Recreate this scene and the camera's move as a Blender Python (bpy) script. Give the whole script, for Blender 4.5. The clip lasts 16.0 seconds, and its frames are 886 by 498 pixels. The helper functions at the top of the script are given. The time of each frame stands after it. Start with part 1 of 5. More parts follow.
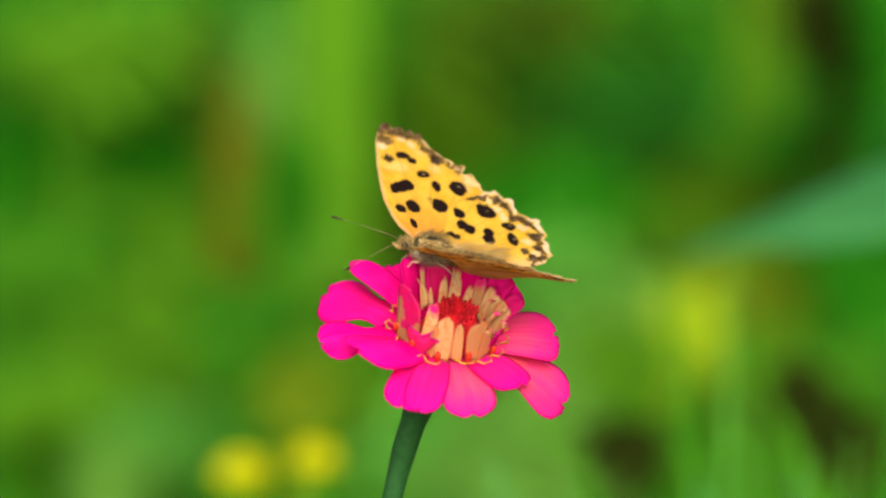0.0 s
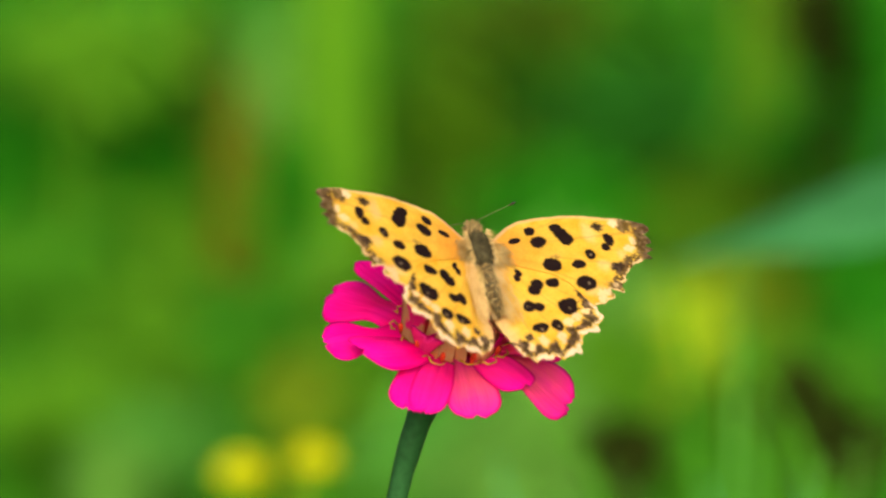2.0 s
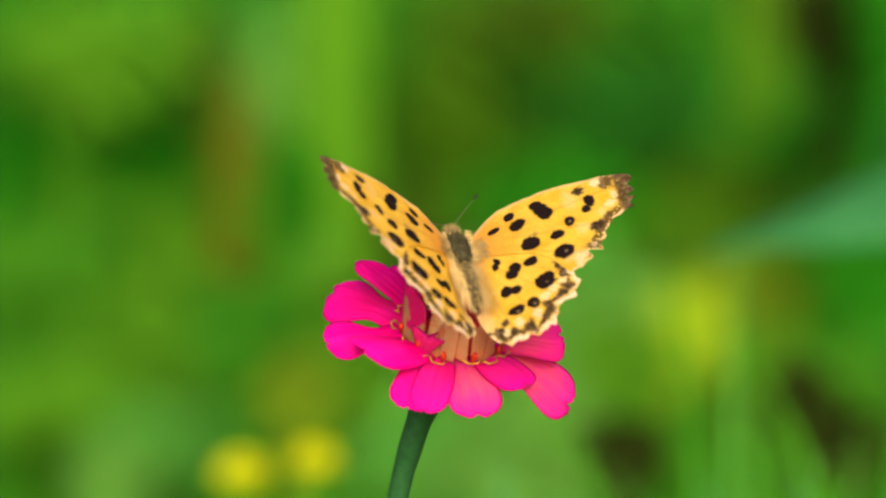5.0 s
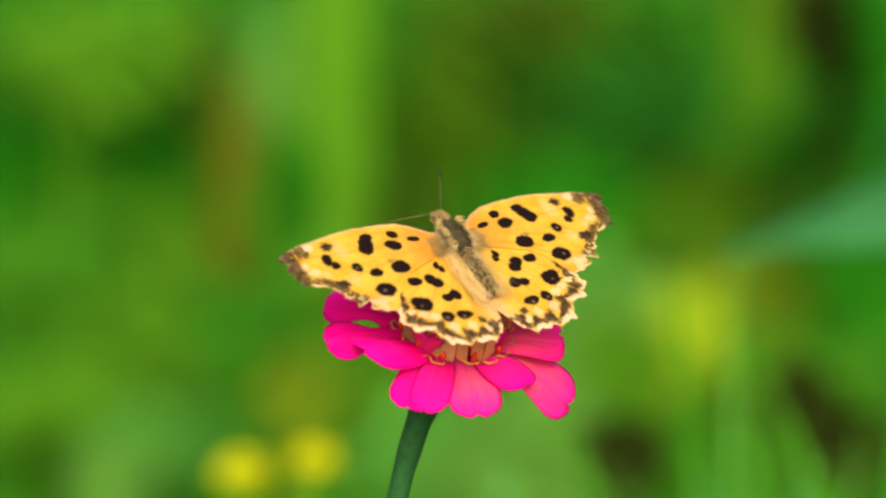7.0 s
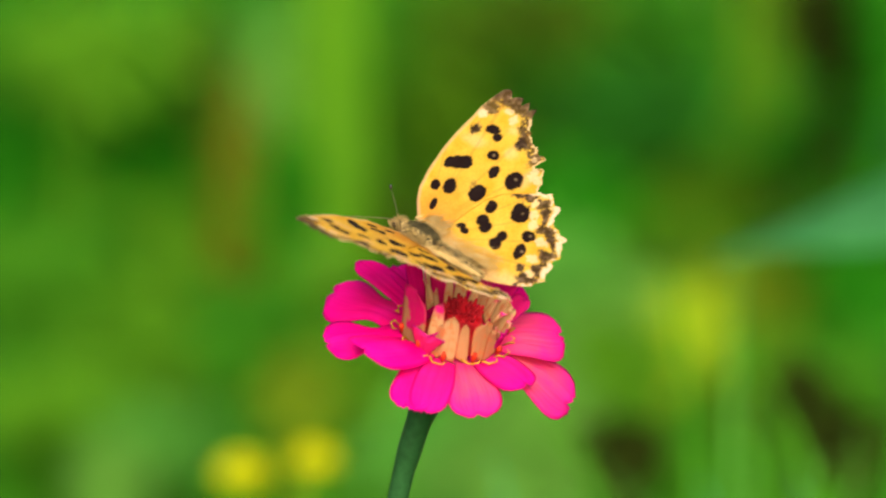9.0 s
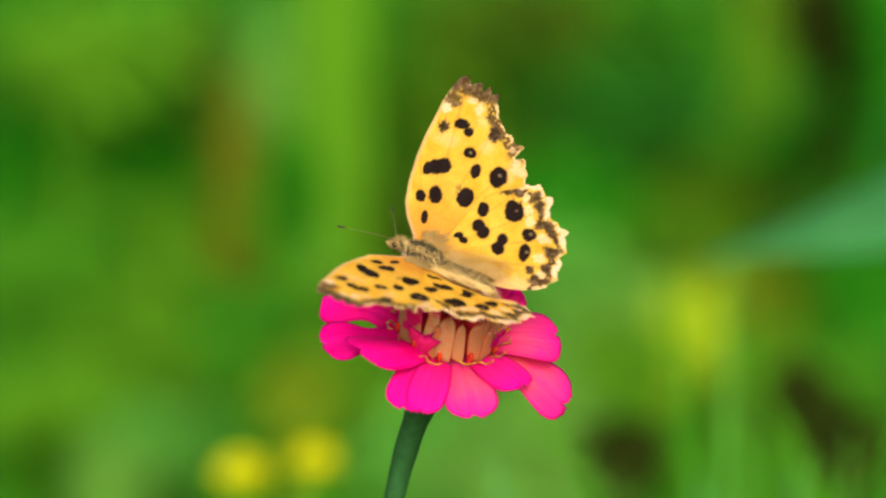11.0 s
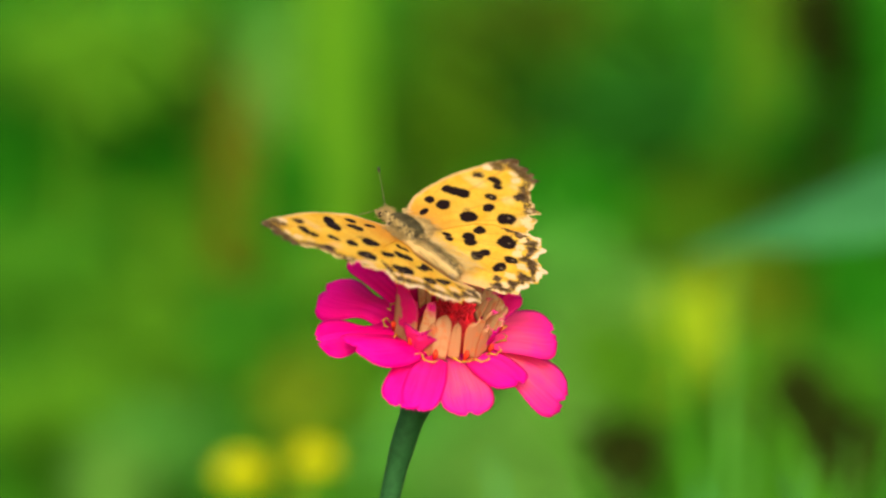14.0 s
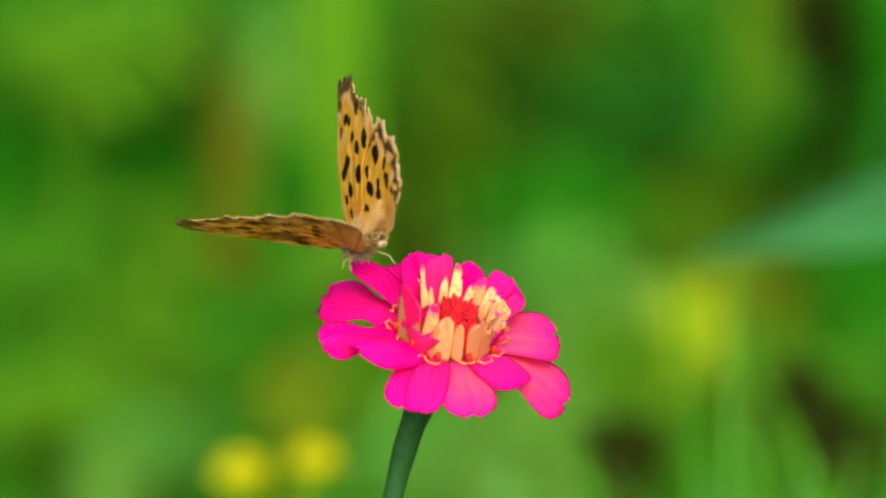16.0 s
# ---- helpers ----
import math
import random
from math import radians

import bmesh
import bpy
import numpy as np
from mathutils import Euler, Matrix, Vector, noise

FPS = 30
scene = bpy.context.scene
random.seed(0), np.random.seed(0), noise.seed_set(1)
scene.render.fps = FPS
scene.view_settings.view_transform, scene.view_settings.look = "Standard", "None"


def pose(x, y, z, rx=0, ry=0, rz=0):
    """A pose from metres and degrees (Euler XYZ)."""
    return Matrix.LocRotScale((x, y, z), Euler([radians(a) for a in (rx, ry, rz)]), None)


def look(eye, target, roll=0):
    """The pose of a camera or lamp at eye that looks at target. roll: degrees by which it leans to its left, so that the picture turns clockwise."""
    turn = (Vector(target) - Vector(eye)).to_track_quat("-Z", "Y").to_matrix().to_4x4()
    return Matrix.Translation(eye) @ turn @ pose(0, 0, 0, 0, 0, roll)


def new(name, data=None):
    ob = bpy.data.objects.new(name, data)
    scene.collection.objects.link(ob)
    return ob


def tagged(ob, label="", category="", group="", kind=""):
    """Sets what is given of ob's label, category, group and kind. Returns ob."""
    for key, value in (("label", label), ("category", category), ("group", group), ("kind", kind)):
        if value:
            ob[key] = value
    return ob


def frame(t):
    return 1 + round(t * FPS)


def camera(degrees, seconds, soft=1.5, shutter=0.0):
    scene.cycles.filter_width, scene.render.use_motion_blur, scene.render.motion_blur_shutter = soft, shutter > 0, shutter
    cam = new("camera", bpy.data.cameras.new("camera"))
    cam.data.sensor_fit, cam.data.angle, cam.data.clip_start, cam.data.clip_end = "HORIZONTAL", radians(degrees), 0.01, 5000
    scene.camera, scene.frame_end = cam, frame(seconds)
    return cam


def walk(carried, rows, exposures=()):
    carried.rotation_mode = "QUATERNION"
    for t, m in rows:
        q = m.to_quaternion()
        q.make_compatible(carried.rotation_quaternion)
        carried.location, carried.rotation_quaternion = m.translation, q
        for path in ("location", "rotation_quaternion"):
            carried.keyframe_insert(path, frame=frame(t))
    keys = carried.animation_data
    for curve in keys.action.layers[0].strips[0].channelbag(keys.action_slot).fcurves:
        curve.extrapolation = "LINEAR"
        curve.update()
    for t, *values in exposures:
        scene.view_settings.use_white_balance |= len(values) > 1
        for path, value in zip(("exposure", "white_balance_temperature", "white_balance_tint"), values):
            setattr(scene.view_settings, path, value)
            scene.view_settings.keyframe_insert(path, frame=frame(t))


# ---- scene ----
# ---------------------------------------------------------------- camera
cam = camera(14.0, 16.0, soft=2.3)
cam.data.dof.use_dof = True
cam.data.dof.focus_distance = 0.5795
cam.data.dof.aperture_fstop = 9.8
EYE = (0.0, -0.56072, 0.85025)
walk(cam, [(0.0, look(EYE, (0.0, 0.0, 0.70))), (16.0, look(EYE, (0.0, 0.0, 0.70)))])

# ---------------------------------------------------------------- light
scene.world = bpy.data.worlds.new("garden_sky")
scene.world.use_nodes = True
wn = scene.world.node_tree
sky = wn.nodes.new("ShaderNodeTexSky")
sky.sky_type, sky.sun_disc = "NISHITA", False
sky.dust_density, sky.ozone_density, sky.air_density = 6.0, 0.3, 0.8
sky.sun_elevation, sky.sun_rotation = radians(38), radians(176)
wn.links.new(sky.outputs[0], wn.nodes["Background"].inputs[0])
wn.nodes["Background"].inputs[1].default_value = 0.15
sun = new("sun", bpy.data.lights.new("sun", "SUN"))
sun.data.energy, sun.data.angle, sun.data.color = 2.05, radians(42.0), (1.0, 0.93, 0.80)
sun.matrix_world = look((0.05, -0.80, 0.63), (0, 0, 0))
scene.view_settings.exposure = 0.63
# ---------------------------------------------------------------- materials
def nodes_of(name):
    m = bpy.data.materials.new(name)
    m.use_nodes = True
    t = m.node_tree
    return m, t, t.nodes["Principled BSDF"]


def noise_node(t, scale, detail=4.0, coords="Object"):
    tc = t.nodes.new("ShaderNodeTexCoord")
    n = t.nodes.new("ShaderNodeTexNoise")
    n.inputs["Scale"].default_value, n.inputs["Detail"].default_value = scale, detail
    t.links.new(tc.outputs[coords], n.inputs["Vector"])
    return n


def mixer(t, factor, a, b, mode="MIX"):
    x = t.nodes.new("ShaderNodeMix")
    x.data_type, x.blend_type, x.clamp_factor = "RGBA", mode, True
    for socket, value in ((x.inputs[0], factor), (x.inputs[6], a), (x.inputs[7], b)):
        if isinstance(value, bpy.types.NodeSocket):
            t.links.new(value, socket)
        elif isinstance(value, (int, float)):
            socket.default_value = value
        else:
            socket.default_value = (*value, 1.0)
    return x.outputs[2]


def ramp(t, factor, low, high):
    r = t.nodes.new("ShaderNodeMapRange")
    t.links.new(factor, r.inputs[0])
    r.inputs[1].default_value, r.inputs[2].default_value = low, high
    return r.outputs[0]


def bump(t, bsdf, height, strength=0.3, distance=0.0002):
    b = t.nodes.new("ShaderNodeBump")
    b.inputs["Strength"].default_value, b.inputs["Distance"].default_value = strength, distance
    t.links.new(height, b.inputs["Height"])
    t.links.new(b.outputs[0], bsdf.inputs["Normal"])


def plain(name, a, b, scale, rough=0.55, fine=None, translucent=0.0, relief=0.25, depth=0.0002, sheen=0.0, spec=0.2, vary=0.2):
    """Two colours mingled at two scales, changed a little from one object to the next."""
    m, t, p = nodes_of(name)
    n1, n2 = noise_node(t, scale), noise_node(t, fine or scale * 7, 3.0)
    c = mixer(t, ramp(t, n1.outputs[0], 0.35, 0.65), a, b)
    c = mixer(t, 0.45, c, n2.outputs[0], "SOFT_LIGHT")
    info = t.nodes.new("ShaderNodeObjectInfo")
    h = t.nodes.new("ShaderNodeHueSaturation")
    t.links.new(c, h.inputs["Color"])
    r = t.nodes.new("ShaderNodeMapRange")
    t.links.new(info.outputs["Random"], r.inputs[0])
    r.inputs[3].default_value, r.inputs[4].default_value = 1 - vary, 1 + vary
    t.links.new(r.outputs[0], h.inputs["Value"])
    t.links.new(h.outputs[0], p.inputs["Base Color"])
    p.inputs["Roughness"].default_value = rough
    p.inputs["Sheen Weight"].default_value = sheen
    p.inputs["Specular IOR Level"].default_value = spec
    bump(t, p, n2.outputs[0], relief, depth)
    if translucent:
        tr, mx = t.nodes.new("ShaderNodeBsdfTranslucent"), t.nodes.new("ShaderNodeMixShader")
        t.links.new(h.outputs[0], tr.inputs[0])
        mx.inputs[0].default_value = translucent
        t.links.new(p.outputs[0], mx.inputs[1])
        t.links.new(tr.outputs[0], mx.inputs[2])
        t.links.new(mx.outputs[0], t.nodes["Material Output"].inputs[0])
    return m


SOIL = plain("soil", (0.060, 0.090, 0.020), (0.045, 0.040, 0.014), 6, 0.95, 60, relief=0.6, depth=0.01)
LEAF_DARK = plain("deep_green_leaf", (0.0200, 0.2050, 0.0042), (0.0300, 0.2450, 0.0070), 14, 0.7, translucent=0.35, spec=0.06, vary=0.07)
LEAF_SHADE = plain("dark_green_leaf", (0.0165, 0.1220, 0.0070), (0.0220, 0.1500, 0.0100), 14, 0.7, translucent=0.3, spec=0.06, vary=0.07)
LEAF_GREEN = plain("grass_green_leaf", (0.0408, 0.2225, 0.0066), (0.0528, 0.2562, 0.0099), 14, 0.7, translucent=0.4, spec=0.08, vary=0.07)
LEAF_MID = plain("mid_green_leaf", (0.0651, 0.2646, 0.0090), (0.0840, 0.3132, 0.0130), 14, 0.7, translucent=0.4, spec=0.08, vary=0.07)
LEAF_LIME = plain("lime_leaf", (0.092, 0.275, 0.007), (0.112, 0.31, 0.010), 14, 0.7, translucent=0.4, spec=0.08, vary=0.05)
LEAF_YG = plain("yellowish_green_leaf", (0.097, 0.295, 0.008), (0.117, 0.328, 0.012), 14, 0.7, translucent=0.4, spec=0.08, vary=0.07)
LEAF_TEAL = plain("blue_green_leaf", (0.095, 0.42, 0.125), (0.12, 0.48, 0.16), 14, 0.6, translucent=0.35, spec=0.1)
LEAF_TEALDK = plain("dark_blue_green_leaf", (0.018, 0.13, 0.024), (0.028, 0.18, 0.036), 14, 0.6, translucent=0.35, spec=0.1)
LEAF_SOFT = plain("soft_green_leaf", (0.0997, 0.3657, 0.0357), (0.1283, 0.4180, 0.0493), 14, 0.7, translucent=0.4, spec=0.08, vary=0.07)
LEAF_PALE = plain("pale_green_leaf", (0.1530, 0.3995, 0.0464), (0.1827, 0.4420, 0.0600), 14, 0.7, translucent=0.4, spec=0.08, vary=0.07)
LEAF_OLIVE = plain("olive_leaf", (0.0858, 0.2228, 0.0055), (0.1118, 0.2633, 0.0088), 14, 0.7, translucent=0.4, spec=0.08, vary=0.07)
LEAF_KHAKI = plain("khaki_leaf", (0.16, 0.28, 0.008), (0.20, 0.32, 0.012), 14, 0.7, translucent=0.4, spec=0.08, vary=0.07)
LEAF_GOLD = plain("golden_green_leaf", (0.40, 0.58, 0.012), (0.46, 0.62, 0.020), 14, 0.7, translucent=0.4, spec=0.08, vary=0.05)
LEAF_UMBER = plain("brownish_green_leaf", (0.0520, 0.1050, 0.0033), (0.0364, 0.0840, 0.0033), 14, 0.8, spec=0.05, vary=0.07)
# near-black leaf colour standing in for the deep shade between plants
LEAF_GAP_SHADE = plain("gap_shade_leaf", (0.0228, 0.0340, 0.0032), (0.0152, 0.0238, 0.0024), 14, 0.8, spec=0.03, vary=0.07)
STALK_BROWN = plain("brown_stalk", (0.100, 0.100, 0.004), (0.072, 0.080, 0.003), 30, 0.85, spec=0.04, vary=0.05)
YELLOW = plain("yellow_floret", (0.74, 0.74, 0.006), (0.80, 0.78, 0.012), 60, 0.7, translucent=0.35, spec=0.05)
LEAF_MOSS = plain("moss_green_leaf", (0.105, 0.225, 0.005), (0.085, 0.20, 0.004), 14, 0.7, translucent=0.3, spec=0.08, vary=0.05)
def fields(t, name):
    """The four masks that a mesh carries under that name."""
    a = t.nodes.new("ShaderNodeAttribute")
    a.attribute_name = name
    s = t.nodes.new("ShaderNodeSeparateColor")
    t.links.new(a.outputs["Color"], s.inputs[0])
    return s.outputs[0], s.outputs[1], s.outputs[2], a.outputs["Alpha"]


def see_through(t, bsdf, colour, share):
    tr, mx = t.nodes.new("ShaderNodeBsdfTranslucent"), t.nodes.new("ShaderNodeMixShader")
    t.links.new(colour, tr.inputs[0])
    mx.inputs[0].default_value = share
    t.links.new(bsdf.outputs[0], mx.inputs[1])
    t.links.new(tr.outputs[0], mx.inputs[2])
    t.links.new(mx.outputs[0], t.nodes["Material Output"].inputs[0])


def petal_material(name, base, middle, tip):
    """Masks: along the petal, painted sunlit paling, veins; the place across it."""
    m, t, p = nodes_of(name)
    along, lit_or_peach, vein, across = fields(t, "petal")
    n1, n2 = noise_node(t, 180, 3.0), noise_node(t, 900, 2.0)
    place, streak = t.nodes.new("ShaderNodeCombineXYZ"), t.nodes.new("ShaderNodeTexNoise")
    info = t.nodes.new("ShaderNodeObjectInfo")
    t.links.new(across, place.inputs[0])
    k = t.nodes.new("ShaderNodeMath")
    k.operation = "MULTIPLY"
    k.inputs[1].default_value = 0.09
    t.links.new(along, k.inputs[0])
    t.links.new(k.outputs[0], place.inputs[1])
    t.links.new(info.outputs["Random"], place.inputs[2])
    t.links.new(place.outputs[0], streak.inputs["Vector"])
    streak.inputs["Scale"].default_value, streak.inputs["Detail"].default_value = 17.0, 4.0
    c = mixer(t, ramp(t, along, 0.0, 0.45), base, middle)
    c = mixer(t, ramp(t, along, 0.55, 1.0), c, tip)
    # salmon tone of the sunlit petals, put into the colour
    c = mixer(t, lit_or_peach, c, (0.95, 0.13, 0.23))
    c = mixer(t, ramp(t, n1.outputs[0], 0.45, 0.8), c, (0.97, 0.012, 0.37))
    dark = mixer(t, ramp(t, streak.outputs[0], 0.46, 0.68), (0.0, 0.0, 0.0), (0.24, 0.24, 0.24))
    c = mixer(t, dark, c, (0.76, 0.0, 0.21))
    c = mixer(t, vein, c, (0.50, 0.0, 0.12))
    t.links.new(c, p.inputs["Base Color"])
    p.inputs["Roughness"].default_value = 0.6
    p.inputs["Specular IOR Level"].default_value = 0.03
    b1 = t.nodes.new("ShaderNodeBump")
    b1.inputs["Strength"].default_value, b1.inputs["Distance"].default_value = 0.7, 0.0006
    t.links.new(streak.outputs[0], b1.inputs["Height"])
    b2 = t.nodes.new("ShaderNodeBump")
    b2.inputs["Strength"].default_value, b2.inputs["Distance"].default_value = 0.2, 0.0001
    t.links.new(n2.outputs[0], b2.inputs["Height"])
    t.links.new(b1.outputs[0], b2.inputs["Normal"])
    t.links.new(b2.outputs[0], p.inputs["Normal"])
    see_through(t, p, c, 0.42)
    return m


def cream_petal_material(name, grain, share, low, high, glow=0.25, speck=0.65):
    """Inner petals: cream low down, mottled with pink towards the tip."""
    m, t, p = nodes_of(name)
    along, peach, vein, _ = fields(t, "petal")
    n = noise_node(t, grain, 2.0)
    c = mixer(t, peach, (0.78, 0.55, 0.24), (0.56, 0.245, 0.10))
    add = t.nodes.new("ShaderNodeMath")
    add.operation = "MULTIPLY_ADD"
    t.links.new(n.outputs[0], add.inputs[0])
    add.inputs[1].default_value = share
    t.links.new(along, add.inputs[2])
    c = mixer(t, ramp(t, add.outputs[0], low, high), c, (0.92, 0.004, 0.28))
    n3 = noise_node(t, 800, 3.0)
    c = mixer(t, mixer(t, ramp(t, n3.outputs[0], 0.50, 0.66), (0.0, 0.0, 0.0), (speck, speck, speck)), c, (0.74, 0.20, 0.05))
    c = mixer(t, vein, c, (0.6, 0.10, 0.03))
    t.links.new(c, p.inputs["Base Color"])
    p.inputs["Roughness"].default_value = 0.6
    bump(t, p, n.outputs[0], 0.2, 0.0001)
    see_through(t, p, c, glow)
    return m


def wing_upper_material():
    """Masks: black spots, brown margin, cream lunules, orange and hairy root."""
    m, t, p = nodes_of("wing_upper_side")
    dark, brown, cream, root = fields(t, "wing")
    n1, n2, n3 = noise_node(t, 260, 3.0), noise_node(t, 2600, 2.0), noise_node(t, 1000, 4.0)
    c = mixer(t, ramp(t, n1.outputs[0], 0.35, 0.65), (0.68, 0.375, 0.022), (0.75, 0.475, 0.056))
    c = mixer(t, root, c, (0.62, 0.265, 0.03))
    c = mixer(t, cream, c, (0.80, 0.60, 0.39))
    b = mixer(t, ramp(t, n3.outputs[0], 0.45, 0.68), (0.030, 0.016, 0.009), (0.16, 0.10, 0.058))
    c = mixer(t, brown, c, b)
    c = mixer(t, dark, c, (0.012, 0.0045, 0.0035))
    c = mixer(t, 0.35, c, n2.outputs[0], "SOFT_LIGHT")
    t.links.new(c, p.inputs["Base Color"])
    p.inputs["Roughness"].default_value = 0.7
    p.inputs["Specular IOR Level"].default_value = 0.12
    bump(t, p, n2.outputs[0], 0.35, 0.00012)
    see_through(t, p, c, 0.42)
    return m


def wing_under_material():
    """Masks: dark streaks, brown blotches, pale flecks, smooth inner field."""
    m, t, p = nodes_of("wing_under_side")
    dark, brown, cream, inner = fields(t, "under")
    n1, n2 = noise_node(t, 330, 4.0), noise_node(t, 2400, 2.0)
    c = mixer(t, ramp(t, n1.outputs[0], 0.35, 0.65), (0.94, 0.54, 0.05), (0.98, 0.67, 0.11))
    c = mixer(t, inner, c, (0.60, 0.34, 0.13))
    c = mixer(t, cream, c, (0.98, 0.82, 0.36))
    c = mixer(t, brown, c, (0.50, 0.27, 0.08))
    c = mixer(t, dark, c, (0.090, 0.030, 0.006))
    c = mixer(t, 0.4, c, n2.outputs[0], "SOFT_LIGHT")
    t.links.new(c, p.inputs["Base Color"])
    p.inputs["Roughness"].default_value = 0.7
    p.inputs["Specular IOR Level"].default_value = 0.2
    bump(t, p, n2.outputs[0], 0.35, 0.00012)
    see_through(t, p, mixer(t, 0.2, c, (0.98, 0.90, 0.55)), 0.6)
    return m


PETAL = petal_material("magenta_petal", (0.82, 0.0, 0.13), (0.95, 0.001, 0.26), (0.98, 0.002, 0.34))
PETAL_RIM = plain("petal_edge", (0.34, 0.0, 0.13), (0.46, 0.0, 0.19), 300, 0.6, spec=0.05)
PETAL_CREAM = cream_petal_material("cream_and_pink_petal", 420, 0.5, 0.82, 0.98)
PETAL_MOTTLED = cream_petal_material("pink_mottled_cream_petal", 240, 1.6, 1.18, 1.30, 0.65, 0.1)
DISC_RED = plain("red_disc", (0.29, 0.003, 0.008), (0.60, 0.009, 0.02), 500, 0.6, relief=0.5)
FLORET_GOLD = plain("golden_floret", (0.38, 0.17, 0.010), (0.54, 0.27, 0.020), 400, 0.55)
FLORET_RED = plain("orange_red_bud", (0.66, 0.045, 0.01), (0.46, 0.015, 0.006), 500, 0.6)
STEM_GREEN = plain("stem_green", (0.014, 0.066, 0.015), (0.025, 0.105, 0.027), 60, 0.5, 900, relief=0.4)
BRACT = plain("bract", (0.06, 0.10, 0.02), (0.05, 0.03, 0.01), 200, 0.6)
WING_UP, WING_DOWN = wing_upper_material(), wing_under_material()
FUR = plain("olive_brown_fur", (0.20, 0.14, 0.045), (0.40, 0.27, 0.10), 500, 0.9, 3000, relief=0.8, spec=0.05)
FUR_DARK = plain("dark_olive_fur", (0.032, 0.027, 0.013), (0.085, 0.072, 0.034), 700, 0.9, 3000, relief=0.8, spec=0.05)
FUR_BROWN = plain("brown_fur", (0.065, 0.042, 0.016), (0.16, 0.105, 0.04), 600, 0.9, 3000, relief=0.8, spec=0.05)
FUR_TAN = plain("tan_fur", (0.60, 0.40, 0.13), (0.74, 0.54, 0.23), 500, 0.9, 3000, relief=0.8, spec=0.05)
FUR_PALE = plain("pale_fur", (0.50, 0.38, 0.25), (0.62, 0.50, 0.35), 500, 0.9, 3000, relief=0.8, spec=0.05)
EYE_BROWN = plain("dark_eye", (0.02, 0.012, 0.008), (0.05, 0.03, 0.015), 900, 0.25)
HORN = plain("antenna_brown", (0.22, 0.16, 0.08), (0.10, 0.07, 0.03), 900, 0.5)
# ---------------------------------------------------------------- building helpers
def mesh_of(name, bm, material, smooth=True):
    me = bpy.data.meshes.new(name)
    bm.to_mesh(me)
    bm.free()
    for f in me.polygons:
        f.use_smooth = smooth
    for mat in material if isinstance(material, (list, tuple)) else [material]:
        me.materials.append(mat)
    return me


def part(name, bm, material, parent=None, label=""):
    """One mesh object under a thing or under a part."""
    ob = new(name, mesh_of(name, bm, material))
    ob.parent = parent
    return tagged(ob, label)


def sheet(bm, rows):
    """A skin over rows of points, each row as long as the first."""
    vs = [[bm.verts.new(p) for p in row] for row in rows]
    for a, b in zip(vs, vs[1:]):
        for i in range(len(a) - 1):
            bm.faces.new((a[i], a[i + 1], b[i + 1], b[i]))
    return vs


def tube(bm, points, radii, sides=10, cap=True):
    """A round, tapered rod through points."""
    points = [Vector(p) for p in points]
    rings = []
    side = None
    for i, p in enumerate(points):
        d = (points[min(i + 1, len(points) - 1)] - points[max(i - 1, 0)]).normalized()
        if side is None:
            side = d.orthogonal().normalized()
        side = (side - d * side.dot(d)).normalized()
        up = d.cross(side)
        r = radii[i] if isinstance(radii, (list, tuple)) else radii
        rings.append([bm.verts.new(p + r * (math.cos(a) * side + math.sin(a) * up))
                      for a in (2 * math.pi * k / sides for k in range(sides))])
    for a, b in zip(rings, rings[1:]):
        for k in range(sides):
            bm.faces.new((a[k], a[(k + 1) % sides], b[(k + 1) % sides], b[k]))
    if cap:
        bm.faces.new(rings[0][::-1])
        bm.faces.new(rings[-1])


def blade(bm, base, way, length, width, bend, fold=0.12, steps=7, point=0.9, twist=0.0):
    """A leaf from base along way, arching by bend towards the ground."""
    way = Vector(way).normalized()
    across = way.cross(Vector((0, 0, 1)))
    across = (across if across.length > 0.05 else Vector((1, 0, 0))).normalized()
    across = Matrix.Rotation(twist, 3, way) @ across
    p, rows = Vector(base), []
    for i in range(steps + 1):
        s = i / steps
        w = width * (math.sin(math.pi * min(1, s * point + 0.06)) ** 0.75) * (1 - 0.15 * s) + width * 0.03
        up = across.cross(way).normalized()
        rows.append([p - across * w / 2 + up * w * fold, p, p + across * w / 2 + up * w * fold])
        way = (way + Vector((0, 0, -bend / steps))).normalized()
        p = p + way * length / steps
    sheet(bm, rows)


# ---------------------------------------------------------------- the garden behind
def build_ground():
    bm = bmesh.new()
    n = 48
    rows = []
    for j in range(n + 1):
        y = -30 + 2030 * (j / n) ** 3 if j else -400
        rows.append([(x, y, 0.03 * noise.noise((x * 0.9, y * 0.9, 0)) if abs(x) < 40 and abs(y) < 40 else 0.0)
                     for x in (math.copysign(900 * abs(k / 16 - 1) ** 3, k - 16) for k in range(33))])
    sheet(bm, rows)
    return tagged(part("ground", bm, SOIL), "dark earth of the flower bed under the plants", "ground", kind="structure")


build_ground()
